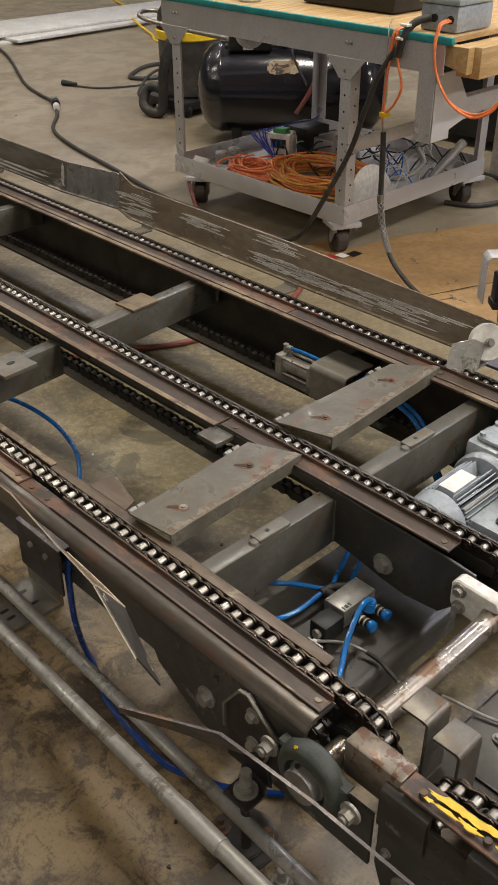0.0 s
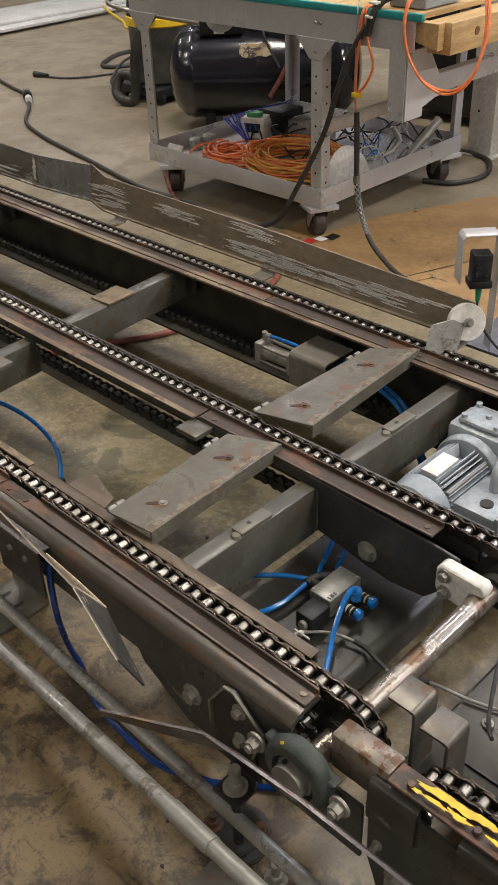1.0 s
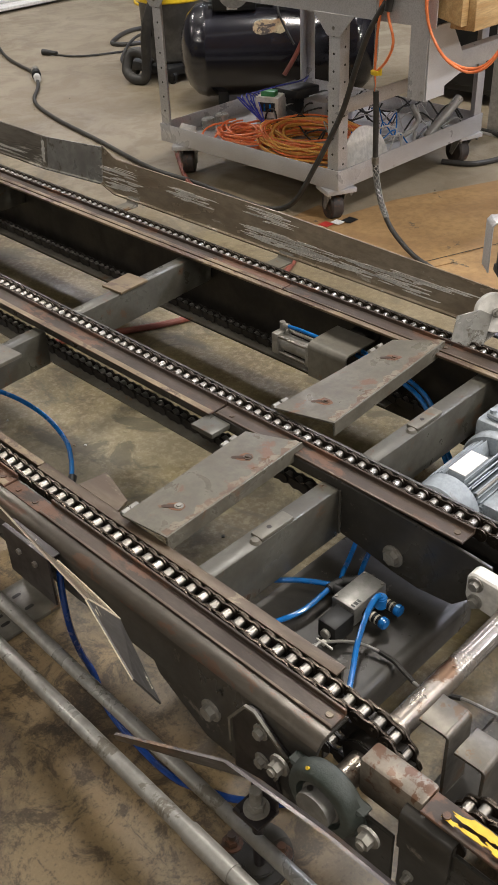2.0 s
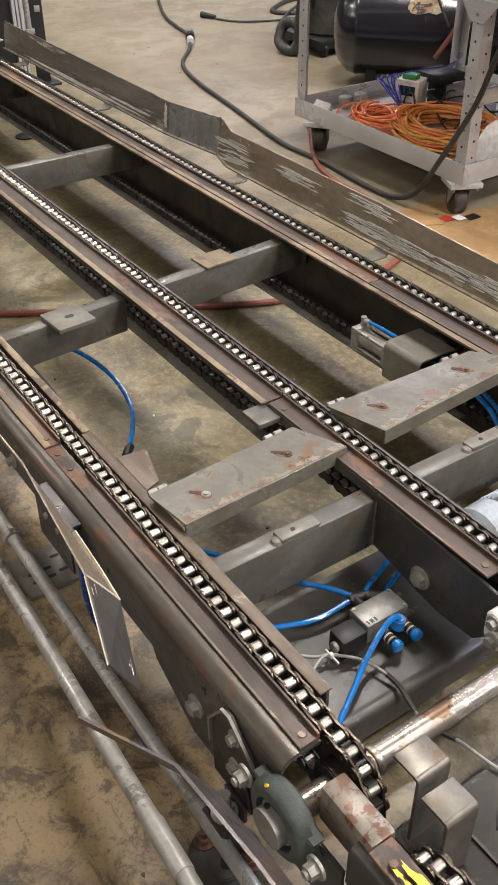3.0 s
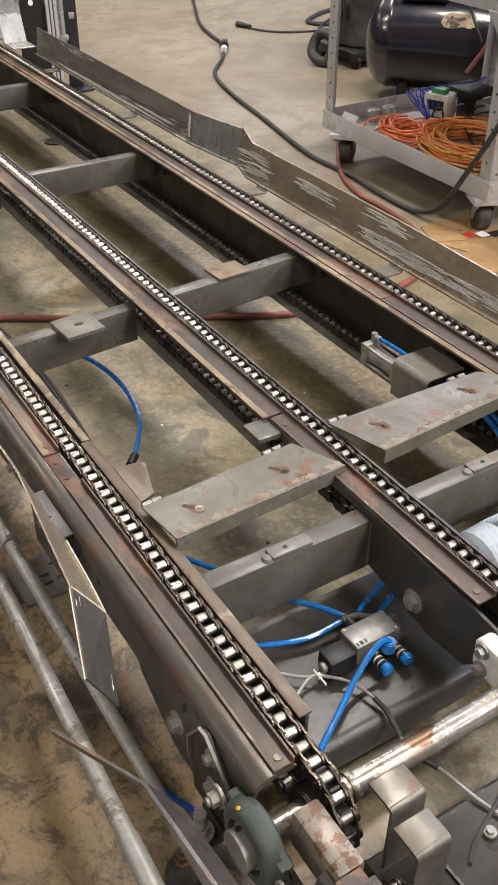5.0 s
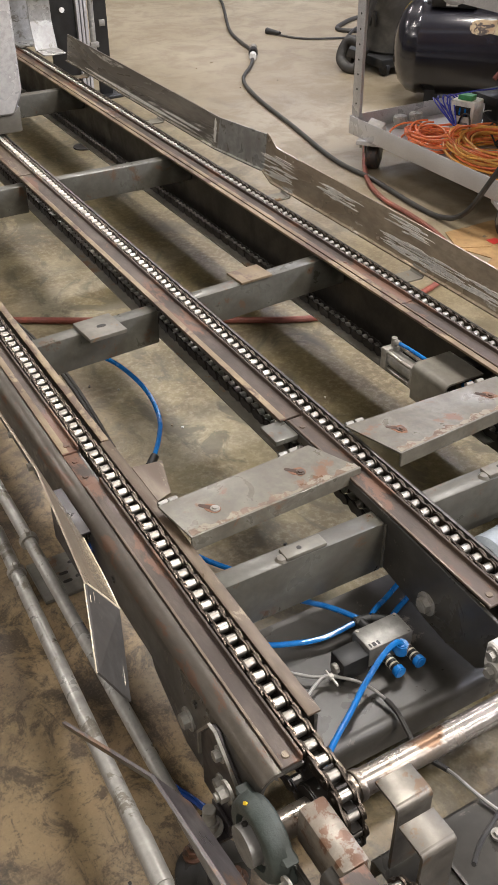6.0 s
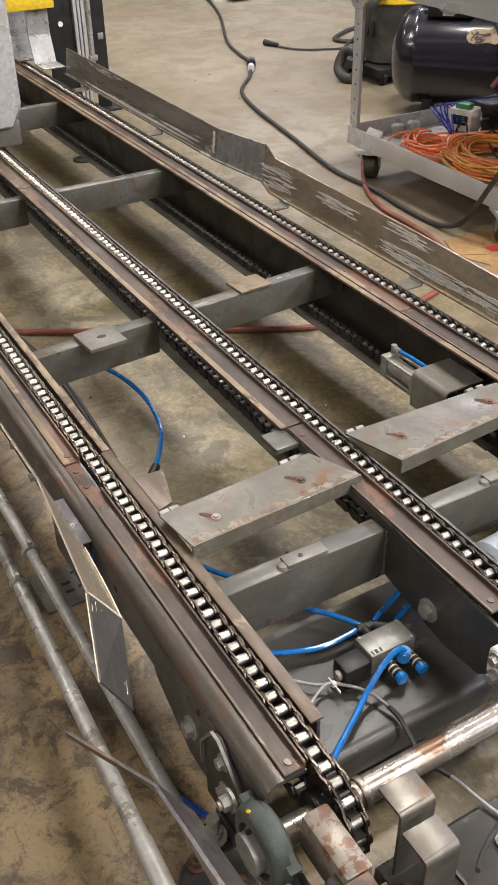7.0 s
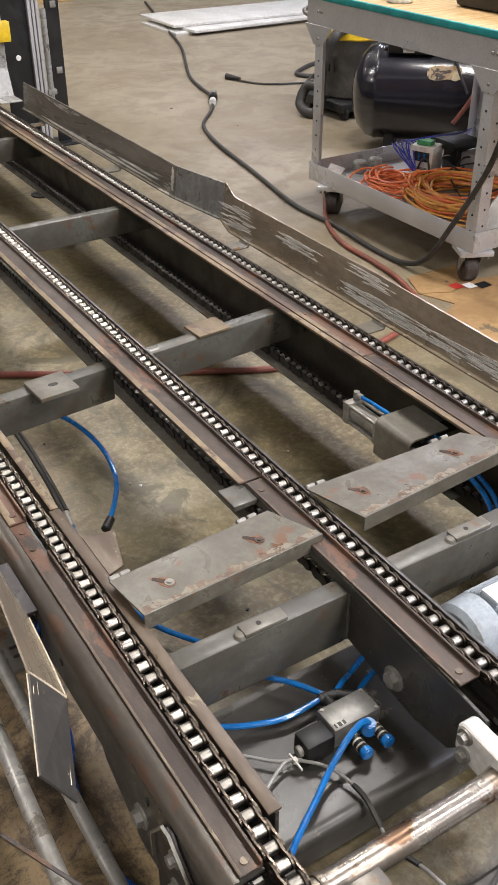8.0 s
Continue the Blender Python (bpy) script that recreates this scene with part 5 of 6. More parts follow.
for x, y, sx, sy in ((CX0 + 0.002, CY0 + 0.002, 1, 1), (CX0 + 0.002, CY1 - 0.002, 1, -1), (CX1 - 0.002, CY0 + 0.002, -1, 1), (CX1 - 0.002, CY1 - 0.002, -1, -1)):
    bm = B()
    box(bm, min(x, x + sx * 0.048), max(x, x + sx * 0.048), min(y, y + sy * 0.004), max(y, y + sy * 0.004), 0.135, 0.793, 0.001)
    box(bm, min(x, x + sx * 0.004), max(x, x + sx * 0.004), min(y + sy * 0.004, y + sy * 0.048), max(y + sy * 0.004, y + sy * 0.048), 0.135, 0.793, 0.001)
    post = part("corner_post", bm, STAINLESS, cart)
    if x < 2.5:
        for k in range(9):
            bm = B()
            z = 0.20 + 0.055 * k
            rod(bm, (x - 0.0008, y + sy * 0.026, z), (x + 0.001, y + sy * 0.026, z), 0.0042, 8)
            part("punched_hole", bm, DARK, post)
            if sy > 0:
                bm = B()
                rod(bm, (x + 0.026, y - 0.0008, z + 0.02), (x + 0.026, y + 0.001, z + 0.02), 0.0042, 8)
                part("punched_hole", bm, DARK, post)
for y in (CY0 + 0.026, CY1 - 0.026):
    bm = B()
    prism(bm, [(y - 0.085, 0.708), (y + 0.085, 0.708), (y + 0.026, 0.640), (y - 0.026, 0.640)], "x", 2.4095, 2.4135, 0.0008)
    g = part("gusset", bm, STAINLESS, cart)
    for dy, z in ((0.0, 0.665), (-0.02, 0.755), (0.0, 0.755)):
        bm = B()
        rod(bm, (2.4095, y + dy, z), (2.4055, y + dy, z), 0.006, 10, 0.004)
        part("rivet", bm, ZINC, g)
bm = B()
sheet(bm, [(2.52, 1.682), (2.414, 1.682), (2.414, 1.745)][::-1], 0.004, "z", 0.492, 0.705)
part("hanging_leg", bm, STAINLESS, cart)
bm = B()
prism(bm, [(2.418, 0.705), (2.53, 0.705), (2.60, 0.606), (2.60, 0.545), (2.418, 0.495)], "y", 1.677, 1.681, 0.0006)
part("side_gusset", bm, STAINLESS, cart)
bm = B()
box(bm, 2.422, 3.45, 1.690, 1.730, 0.545, 0.605, 0.003)
part("side_beam", bm, STAINLESS, cart)
bm = B()
box(bm, 2.440, 3.28, CY0 + 0.010, CY0 + 0.016, 0.385, 0.435, 0.002)
part("mid_rail", bm, STAINLESS, cart)
bm = B()
box(bm, CX0 + 0.006, CX1 - 0.006, CY0 + 0.006, CY1 - 0.006, 0.135, 0.140, 0.0)
part("tray_floor", bm, STAINLESS, cart)
for bx in ((CX0 - 0.004, CX0, CY0 - 0.004, CY1 + 0.004, 0.132, 0.202), (CX1, CX1 + 0.004, CY0 - 0.004, CY1 + 0.004, 0.132, 0.202), (CX0 + 0.0005, CX1 - 0.0005, CY0 - 0.004, CY0, 0.132, 0.202), (CX0 + 0.0005, CX1 - 0.0005, CY1, CY1 + 0.004, 0.132, 0.202)):
    bm = B()
    box(bm, *bx, 0.001)
    part("tray_rim", bm, STAINLESS, cart)


CASTER_RUBBER = surface("rusty_brown_wheel", (0.055, 0.042, 0.036), (0.03, 0.026, 0.024), rough=0.5, scale=16, wear=(0.12, 0.06, 0.035), wear_at=0.62)


def caster(x, y, turn):
    m = Matrix.Translation((x, y, 0)) @ pose(0, 0, 0, 0, 0, turn)
    bm = B()
    box(bm, -0.058, 0.058, -0.052, 0.052, 0.112, 0.131, 0.004, m)
    top = part("caster", bm, STAINLESS, cart)
    bm = B()
    for s in (-1, 1):
        prism(bm, [(-0.024, 0.110), (0.024, 0.110), (0.036, 0.045), (0.022, 0.038)], "x", s * 0.030, s * 0.034, 0, m)
    rod(bm, m @ Vector((0, 0, 0.104)), m @ Vector((0, 0, 0.116)), 0.026, 20)
    part("fork", bm, ZINC, top)
    bm = B()
    lathe(bm, [(0.012, -0.024), (0.045, -0.024), (0.050, -0.017), (0.050, 0.017), (0.045, 0.024), (0.012, 0.024)], m @ Vector((0, 0.026, 0.0502)), m.to_3x3() @ Vector((1, 0, 0)), 32)
    part("wheel", bm, CASTER_RUBBER, top)
    for sx in (-0.042, 0.042):
        for sy in (-0.037, 0.037):
            bm = B()
            rod(bm, m @ Vector((sx, sy, 0.100)), m @ Vector((sx, sy, 0.116)), 0.005, 8)
            part("bolt", bm, ZINC, top)


caster(CX0 + 0.045, CY0 + 0.045, -25)
caster(CX0 + 0.045, CY1 - 0.10, -50)
caster(CX1 - 0.05, CY0 + 0.045, -15)
caster(CX1 - 0.05, CY1 - 0.05, 30)

# pine beam under the bench end
beam = thing("pine_beam", "light pine beam with a knot, fixed at the bench end", "beam")
bm = B()
box(bm, 2.462, 3.40, 1.555, 1.640, 0.700, 0.792, 0.003)
part("timber", bm, WOOD, beam)
bm = B()
prism(bm, [(1.668, 0.792), (1.58, 0.792), (1.58, 0.715), (1.668, 0.735)], "x", 2.428, 2.4605, 0.001)
part("wedge", bm, WOOD, beam, "pinkish pine wedge under the bench corner")
bm = B()
rod(bm, (2.60, 1.5535, 0.752), (2.60, 1.556, 0.752), 0.013, 18)
part("knot", bm, RUST_ORANGE, beam, "dark round knot")

# things on the bench
ebox = thing("junction_box", "light grey plastic junction box with cable holes on the bench", "junction box")
bm = B()
box(bm, 2.47, 2.66, 1.66, 1.80, 0.817, 0.895, 0.008)
part("box", bm, MOTOR, ebox)
bm = B()
box(bm, 2.463, 2.667, 1.653, 1.807, 0.895, 0.915, 0.006)
part("lid", bm, MOTOR, ebox)
for y in (1.685, 1.745):
    bm = B()
    rod(bm, (2.4705, y, 0.855), (2.466, y, 0.855), 0.012, 16)
    part("cable_hole", bm, BLACK, ebox)
case = solid("tool_case", box(B(), 2.62, 2.92, 2.02, 2.46, 0.816, 0.96, 0.02), BLACK, "black plastic tool case on the bench", "case")
bm = B()
rod(bm, (2.52, 2.62, 0.816), (2.52, 2.62, 0.850), 0.045, 24, None, 0.004)
solid("white_cup", bm, WHITE, "short white plastic pot on the bench", "pot")

# cables hanging from the bench
for lab, nm, r, m, pts in (
        ("orange cable loop hanging from the bench corner", "orange_cable", 0.0042, ORANGE, [(2.466, 1.690, 0.855), (2.43, 1.695, 0.845), (2.405, 1.690, 0.79), (2.402, 1.675, 0.72), (2.40, 1.635, 0.66), (2.40, 1.59, 0.627), (2.40, 1.52, 0.615), (2.40, 1.46, 0.64), (2.42, 1.43, 0.70), (2.46, 1.44, 0.80), (2.52, 1.50, 0.90), (2.6, 1.60, 0.92)]),
        ("orange cable loop hanging from the bench corner", "orange_cable", 0.0042, ORANGE, [(2.466, 1.682, 0.852), (2.425, 1.688, 0.842), (2.398, 1.682, 0.78), (2.396, 1.665, 0.71), (2.393, 1.62, 0.65), (2.393, 1.57, 0.618), (2.393, 1.51, 0.608), (2.395, 1.45, 0.64), (2.41, 1.42, 0.71), (2.46, 1.43, 0.81), (2.53, 1.50, 0.905), (2.62, 1.61, 0.92)]),
        ("orange wire hanging to a yellow connector", "orange_wire", 0.0042, ORANGE, [(2.45, 1.83, 0.82), (2.41, 1.845, 0.81), (2.400, 1.85, 0.74), (2.400, 1.862, 0.65), (2.40, 1.864, 0.56)]),
        ("orange wire hanging to a yellow connector", "orange_wire", 0.0042, ORANGE, [(2.45, 1.825, 0.82), (2.408, 1.835, 0.81), (2.398, 1.82, 0.73), (2.396, 1.795, 0.655), (2.396, 1.82, 0.595), (2.398, 1.858, 0.56)]),
        ("orange wire hanging to a yellow connector", "orange_wire", 0.0035, ORANGE, [(2.45, 1.835, 0.82), (2.409, 1.85, 0.81), (2.402, 1.858, 0.72), (2.402, 1.866, 0.60), (2.402, 1.862, 0.50)]),
        ("thin pale green wire on the bench side", "green_wire", 0.002, GALV, [(2.50, 1.93, 0.83), (2.405, 1.868, 0.82), (2.399, 1.866, 0.70), (2.399, 1.868, 0.56), (2.400, 1.856, 0.49)])):
    bm = B()
    tube(bm, pts, r, 8)
    solid(nm, bm, m, lab, "cable", "bench cables")
drop = thing("drop_cable", "black supply cable with a wire-mesh grip hanging to the floor", "cable")
bm = B()
tube(bm, [(2.402, 1.858, 0.50), (2.401, 1.853, 0.42), (2.40, 1.848, 0.285)], 0.0095, 12)
part("upper_sleeve", bm, RUBBER, drop)
bm = B()
rod(bm, (2.40, 1.848, 0.292), (2.40, 1.847, 0.268), 0.0125, 16, None, 0.002)
part("ferrule", bm, ROLLER, drop)
bm = B()
tube(bm, [(2.40, 1.847, 0.27), (2.40, 1.835, 0.20), (2.395, 1.81, 0.14), (2.385, 1.765, 0.08), (2.37, 1.70, 0.04), (2.35, 1.62, 0.014), (2.31, 1.50, 0.010), (2.25, 1.35, 0.010), (2.15, 1.1, 0.010)], 0.0085, 12)
part("lead", bm, RUBBER, drop)
mesh_line = smooth_line([(2.40, 1.847, 0.27), (2.40, 1.835, 0.20), (2.395, 1.81, 0.14), (2.390, 1.785, 0.105)], 14)
for k in range(8):
    bm = B()
    pts = []
    for i, p in enumerate(mesh_line):
        a = 2 * math.pi * (k % 4) / 4 + (1 if k < 4 else -1) * i * 0.42
        pts.append(p + Vector((0.0105 * math.cos(a), 0.0105 * math.sin(a), 0)))
    tube(bm, pts, 0.0014, 5, 1, smooth=False)
    part("grip_strand", bm, GALV, drop)
bm = B()
box(bm, 2.392, 2.408, 1.848, 1.876, 0.548, 0.564, 0.003)
box(bm, 2.396, 2.404, 1.838, 1.85, 0.550, 0.574, 0.002)
solid("yellow_connector", bm, YELLOW, "yellow twist connector on hanging wires", "connector")
bm = B()
tube(bm, [(2.47, 1.76, 0.855), (2.43, 1.79, 0.84), (2.405, 1.81, 0.80), (2.402, 1.825, 0.74)], 0.012, 12)
solid("cable_stub", bm, RUBBER, "black cable stub with white ties leaving the box", "cable")
for z, y in ((0.835, 1.80), (0.795, 1.815)):
    bm = B()
    box(bm, 2.39, 2.44, y - 0.012, y + 0.016, z - 0.004, z + 0.004, 0.002)
    solid("cable_tie", bm, WHITE, "small white plastic cable tie", "cable tie", "cable ties")

# main floor cable
power = thing("floor_cable", "long black power cable with a coupling snaking over the floor", "cable")
bm = B()
tube(bm, [(4.3, 8.2, 0.011), (3.85, 6.95, 0.011), (3.58, 6.2, 0.011), (3.20, 5.40, 0.011), (3.09, 5.06, 0.011), (3.03, 4.82, 0.011), (2.88, 4.56, 0.011), (2.68, 4.30, 0.011), (2.57, 3.97, 0.011), (2.48, 3.50, 0.011), (2.385, 3.02, 0.011), (2.385, 2.74, 0.011), (2.36, 2.48, 0.011), (2.36, 2.30, 0.015), (2.36, 2.18, 0.07), (2.375, 2.10, 0.20), (2.40, 2.00, 0.40), (2.402, 1.945, 0.55), (2.402, 1.90, 0.66), (2.402, 1.85, 0.74), (2.43, 1.80, 0.83)], 0.0095, 12)
part("lead", bm, RUBBER, power)
for k in range(3):
    bm = B()
    p = Vector((3.03, 4.80, 0.022)) + Vector((-0.045, -0.075, 0)) * (k - 0.6)
    q = p + Vector((-0.032, -0.053, 0))
    rod(bm, p, q, (0.022, 0.026, 0.020)[k], 18, None, 0.003)
    part("coupling", bm, (ZINC, BLACK, PLATE_WHITE)[k], power)
cord = thing("thin_cord", "thin black cord with a plug on the floor", "cable")
bm = B()
tube(bm, [(3.37, 5.19, 0.008), (3.45, 4.96, 0.008), (3.66, 4.84, 0.008), (3.88, 4.80, 0.008), (4.1, 4.9, 0.008)], 0.006, 8)
part("lead", bm, RUBBER, cord)
bm = B()
rod(bm, (3.36, 5.20, 0.018), (3.395, 5.10, 0.016), 0.019, 14, 0.011)
part("plug", bm, BLACK, cord)
bm = B()
tube(bm, [(4.4, 5.2, 0.012), (4.1, 5.25, 0.012), (3.86, 5.12, 0.012), (3.78, 5.02, 0.012), (3.86, 4.93, 0.012), (4.1, 4.88, 0.012)], 0.014, 10)
tube(bm, [(4.3, 5.1, 0.030), (3.95, 5.0, 0.030), (3.66, 4.78, 0.010), (3.50, 4.58, 0.008), (3.52, 4.42, 0.008), (3.7, 4.3, 0.008)], 0.009, 10)
solid("black_hose", bm, RUBBER, "loops of black rubber hose on the floor", "hose")
bm = B()
tube(bm, [(6.3, 8.9, 0.008), (5.82, 7.88, 0.008), (5.45, 7.2, 0.05), (5.05, 6.6, 0.05), (4.90, 6.2, 0.01), (4.74, 5.92, 0.008), (4.8, 5.5, 0.008), (5.0, 5.0, 0.008)], 0.010, 8)
solid("extension_cord", bm, YELLOW, "yellow extension cord on the floor", "cable")

# ---------- things in the tray ----------
random.seed(3)


def coil(name, label, cx, cy, z, rx, ry, n, mats, r=0.0042):
    t = thing(name, label, "cable")
    for mi, m in enumerate(mats):
        bm = B()
        for k in range(n):
            a0 = random.uniform(0, 6.28)
            sx, sy = rx * random.uniform(0.62, 1.04), ry * random.uniform(0.62, 1.04)
            ox, oy, oz = random.uniform(-0.02, 0.02), random.uniform(-0.02, 0.02), random.uniform(0.004, 0.06)
            tl = random.uniform(-0.02, 0.02)
            pts = [(cx + ox + sx * math.cos(a0 + a), cy + oy + sy * math.sin(a0 + a), z + oz + tl * math.sin(a + a0) + 0.006 * math.sin(3 * a)) for a in [6.2832 * i / 14 for i in range(14)]]
            tube(bm, pts, r, 6, 3, True)
        ob = part("winding", bm, m, t, ("amber cable windings", "orange cable windings")[mi % 2])
        tagged(ob, kind="stuff")
    return t


coil("cable_coil", "large tangled coil of orange and amber cable in the tray", 2.685, 2.36, 0.150, 0.19, 0.25, 15, (AMBER, ORANGE, AMBER))
bm = B()
for k in range(20):
    a0, sx, sy = random.uniform(0, 6.28), random.uniform(0.05, 0.12), random.uniform(0.07, 0.14)
    ox, oy, oz = 2.585 + random.uniform(-0.02, 0.03), 2.67 + random.uniform(-0.05, 0.04), 0.150 + random.uniform(0, 0.045)
    turn = random.uniform(3.5, 6.2)
    tube(bm, [(max(ox + sx * math.cos(a0 + a), 2.436), oy + sy * math.sin(a0 + a), oz + 0.010 * math.sin(2 * a + a0)) for a in [turn * i / 12 for i in range(13)]], 0.0042, 6, 4)
solid("cable_tangle", bm, ORANGE, "bright orange tangle of cable in the tray", "cable", kind="stuff")
ctl = thing("controller_module", "white electronic controller module with a dark terminal strip", "controller", at=(2.79, 2.70, 0.140), rz=22)
bm = B()
box(bm, -0.045, 0.045, -0.05, 0.05, 0, 0.135, 0.005)
part("case", bm, WHITE, ctl)
bm = B()
box(bm, -0.0475, -0.045, -0.036, 0.030, 0.078, 0.115, 0.001)
part("terminal_strip", bm, BLACK, ctl)
for k in range(5):
    bm = B()
    box(bm, -0.0495, -0.0475, -0.031 + 0.012 * k, -0.024 + 0.012 * k, 0.083, 0.110, 0.0005)
    part("terminal", bm, BLUE if k % 2 else BLACK, ctl)
bm = B()
box(bm, -0.046, -0.0452, -0.030, 0.030, 0.02, 0.055, 0)
part("print_field", bm, GALV, ctl)
bm = B()
box(bm, -0.030, 0.010, -0.030, 0.030, 0.135, 0.155, 0.002)
part("green_plug", bm, surface("green_terminal", (0.10, 0.42, 0.16), rough=0.4), ctl)
bm = B()
box(bm, 2.90, 3.08, 2.50, 2.62, 0.141, 0.25, 0.006)
solid("metal_box", bm, STAINLESS, "dull grey sheet metal box in the tray", "box")
bm = B()
box(bm, 2.84, 2.98, 2.60, 2.74, 0.252, 0.285, 0.004, Matrix.Translation((0, 0, 0.006)))
box(bm, 2.88, 2.94, 2.62, 2.70, 0.141, 0.262, 0.004)
solid("black_device", bm, BLACK, "flat black electronic device in the tray", "device")
bm = B()
box(bm, 2.465, 2.515, 2.855, 2.92, 0.162, 0.174, 0.003, Matrix.Translation((2.49, 2.88, 0.16)) @ pose(0, 0, 0, 14, -22, 30) @ Matrix.Translation((-2.49, -2.88, -0.155)))
box(bm, 2.48, 2.52, 2.86, 2.90, 0.140, 0.165, 0.002)
solid("white_bracket", bm, WHITE, "small white plastic bracket in the tray", "bracket")
for x, y in ((2.62, 2.90), (2.70, 2.90)):
    bm = B()
    lathe(bm, [(0.026, 0), (0.029, 0.004), (0.029, 0.040), (0.024, 0.046), (0.001, 0.047)], (x, y, 0.140), (0, 0, 1), 20)
    solid("plastic_cap", bm, GALV, "pale grey round plastic cap in the tray", "cap", "tray caps")
bm = B()
prism(bm, arc(0, 0, 0.150, 0, 180, 18), "y", 0, 0.005, 0, Matrix.Translation((2.63, 2.060, 0.148)) @ pose(0, 0, 0, -14, 0, 6))
solid("white_disc", bm, WHITE, "white half disc leaning against the tray rim", "disc")
for k, (mm, n) in enumerate(((RUBBER, 20), (PLATE_WHITE, 14), (BLUE, 3))):
    bm = B()
    for i in range(n):
        x, y = random.uniform(2.78, 3.25), random.uniform(2.08, 2.70)
        z = 0.150
        a = random.uniform(0, 6.28)
        pts = [(x, y, z)]
        for j in range(6):
            a += random.uniform(-0.9, 0.9)
            x = min(max(x + 0.06 * math.cos(a), 2.74), 3.27)
            y = min(max(y + 0.06 * math.sin(a), 2.05), 2.90)
            pts.append((x, y, 0.147 + random.uniform(0, 0.09)))
        tube(bm, pts, (0.0036, 0.0026, 0.0028)[k], 6, 4)
    solid("wire_tangle", bm, mm, ("tangle of black cables in the tray", "tangle of pale grey wires in the tray", "tangle of thin blue wires in the tray")[k], "wires", kind="stuff")
bm = B()
tube(bm, [(2.74, 2.74, 0.27), (2.70, 2.70, 0.30), (2.74, 2.62, 0.33), (2.86, 2.60, 0.33), (3.0, 2.68, 0.31), (3.06, 2.76, 0.26)], 0.003, 6)
for k in range(5):
    a0 = 0.6 * k
    tube(bm, [(2.735 + 0.03 * math.cos(a0) + (0.035 + 0.006 * k) * math.cos(a0 + a), 2.715 + (0.05 + 0.008 * k) * math.sin(a0 + a), 0.215 + 0.065 * math.sin(a + 0.4 * k)) for a in [5.6 * i / 11 for i in range(12)]], 0.0028, 6, 4)
tube(bm, [(2.72, 2.70, 0.26), (2.70, 2.66, 0.22), (2.69, 2.63, 0.17), (2.72, 2.60, 0.155)], 0.003, 6)
solid("blue_wire", bm, surface("violet_blue_wire", (0.05, 0.07, 0.52), (0.04, 0.05, 0.42), rough=0.35, scale=20, bump=0.0), "thin blue wires arching over the controller", "wires")
bm = B()
rod(bm, (3.05, 2.10, 0.152), (3.20, 2.06, 0.28), 0.018, 18, None, 0.003)
solid("grey_tube_piece", bm, GALV, "short grey plastic tube leaning in the tray", "tube")
bm = B()
tube(bm, [(2.90, 2.25, 0.155), (2.98, 2.17, 0.16), (3.04, 2.14, 0.21), (3.02, 2.16, 0.27)], 0.012, 10)
solid("corrugated_hose", bm, GALV, "short grey corrugated hose in the tray", "hose")

# ---------- compressor and vacuum cleaner behind the bench ----------
tank = thing("air_compressor", "black glossy horizontal air compressor with a red hose", "compressor")
TD = Vector((0.70, -0.69, 0)).normalized()
TL = Vector((3.16, 3.67, 0.255))
bm = B()
lathe(bm, [(0.001, 0), (0.09, 0.012), (0.16, 0.040), (0.205, 0.085), (0.215, 0.12), (0.218, 0.125), (0.218, 0.135), (0.215, 0.14), (0.215, 0.84), (0.218, 0.845), (0.218, 0.855), (0.205, 0.90), (0.16, 0.945), (0.09, 0.97), (0.001, 0.98)], TL, TD, 48)
part("vessel", bm, BLACKGLOSS, tank)
tm = Matrix.Translation(TL) @ TD.to_track_quat("X", "Z").to_matrix().to_4x4()
lab = B()
rows = []
for u, lo, hi in ((0.36, 50, 58), (0.375, 46, 62), (0.41, 44, 64), (0.455, 45, 61), (0.49, 43, 63), (0.515, 47, 60)):
    rows.append([lab.verts.new(tm @ Vector((u, -0.2165 * math.sin(a), 0.2165 * math.cos(a)))) for a in [radians(lo + (hi - lo) * i / 8) for i in range(9)]])
for a, b in zip(rows, rows[1:]):
    for i in range(8):
        lab.faces.new((a[i], a[i + 1], b[i + 1], b[i]))
bmesh.ops.recalc_face_normals(lab, faces=lab.faces[:])
part("torn_label", lab, surface("torn_paper_label", (0.50, 0.40, 0.24), (0.30, 0.19, 0.10), rough=0.7, scale=12, wear=(0.05, 0.035, 0.03), wear_at=0.6, wear_scale=14), tank, "torn yellowed paper label")
for u in (0.18, 0.74):
    bm = B()
    prism(bm, [(-0.15, 0), (0.15, 0), (0.12, 0.12), (-0.12, 0.12)], "x", u, u + 0.05, 0.002, tm @ Matrix.Translation((0, 0, -0.255)))
    part("foot", bm, BLACK, tank)
bm = B()
box(bm, 0.15, 0.46, -0.08, 0.10, 0.195, 0.212, 0.004, tm)
part("saddle", bm, BLACK, tank)
bm = B()
box(bm, 0.17, 0.38, -0.13, 0.08, 0.190, 0.36, 0.015, tm)
part("pump_shroud", bm, BLACK, tank)
fan = B()
for k in range(4):
    lathe(fan, [(0.018 + 0.018 * k, 0), (0.021 + 0.018 * k, 0), (0.021 + 0.018 * k, 0.003), (0.018 + 0.018 * k, 0.003)], tm @ Vector((0.275, -0.131, 0.280)), tm.to_3x3() @ Vector((0, -1, 0)), 28)
part("fan_grille", fan, GALV, tank, "pale concentric fan grille")
bm = B()
box(bm, 0.24, 0.29, -0.1325, -0.1295, 0.200, 0.212, 0, tm)
part("print_bar", bm, PAPER, tank)
bm = B()
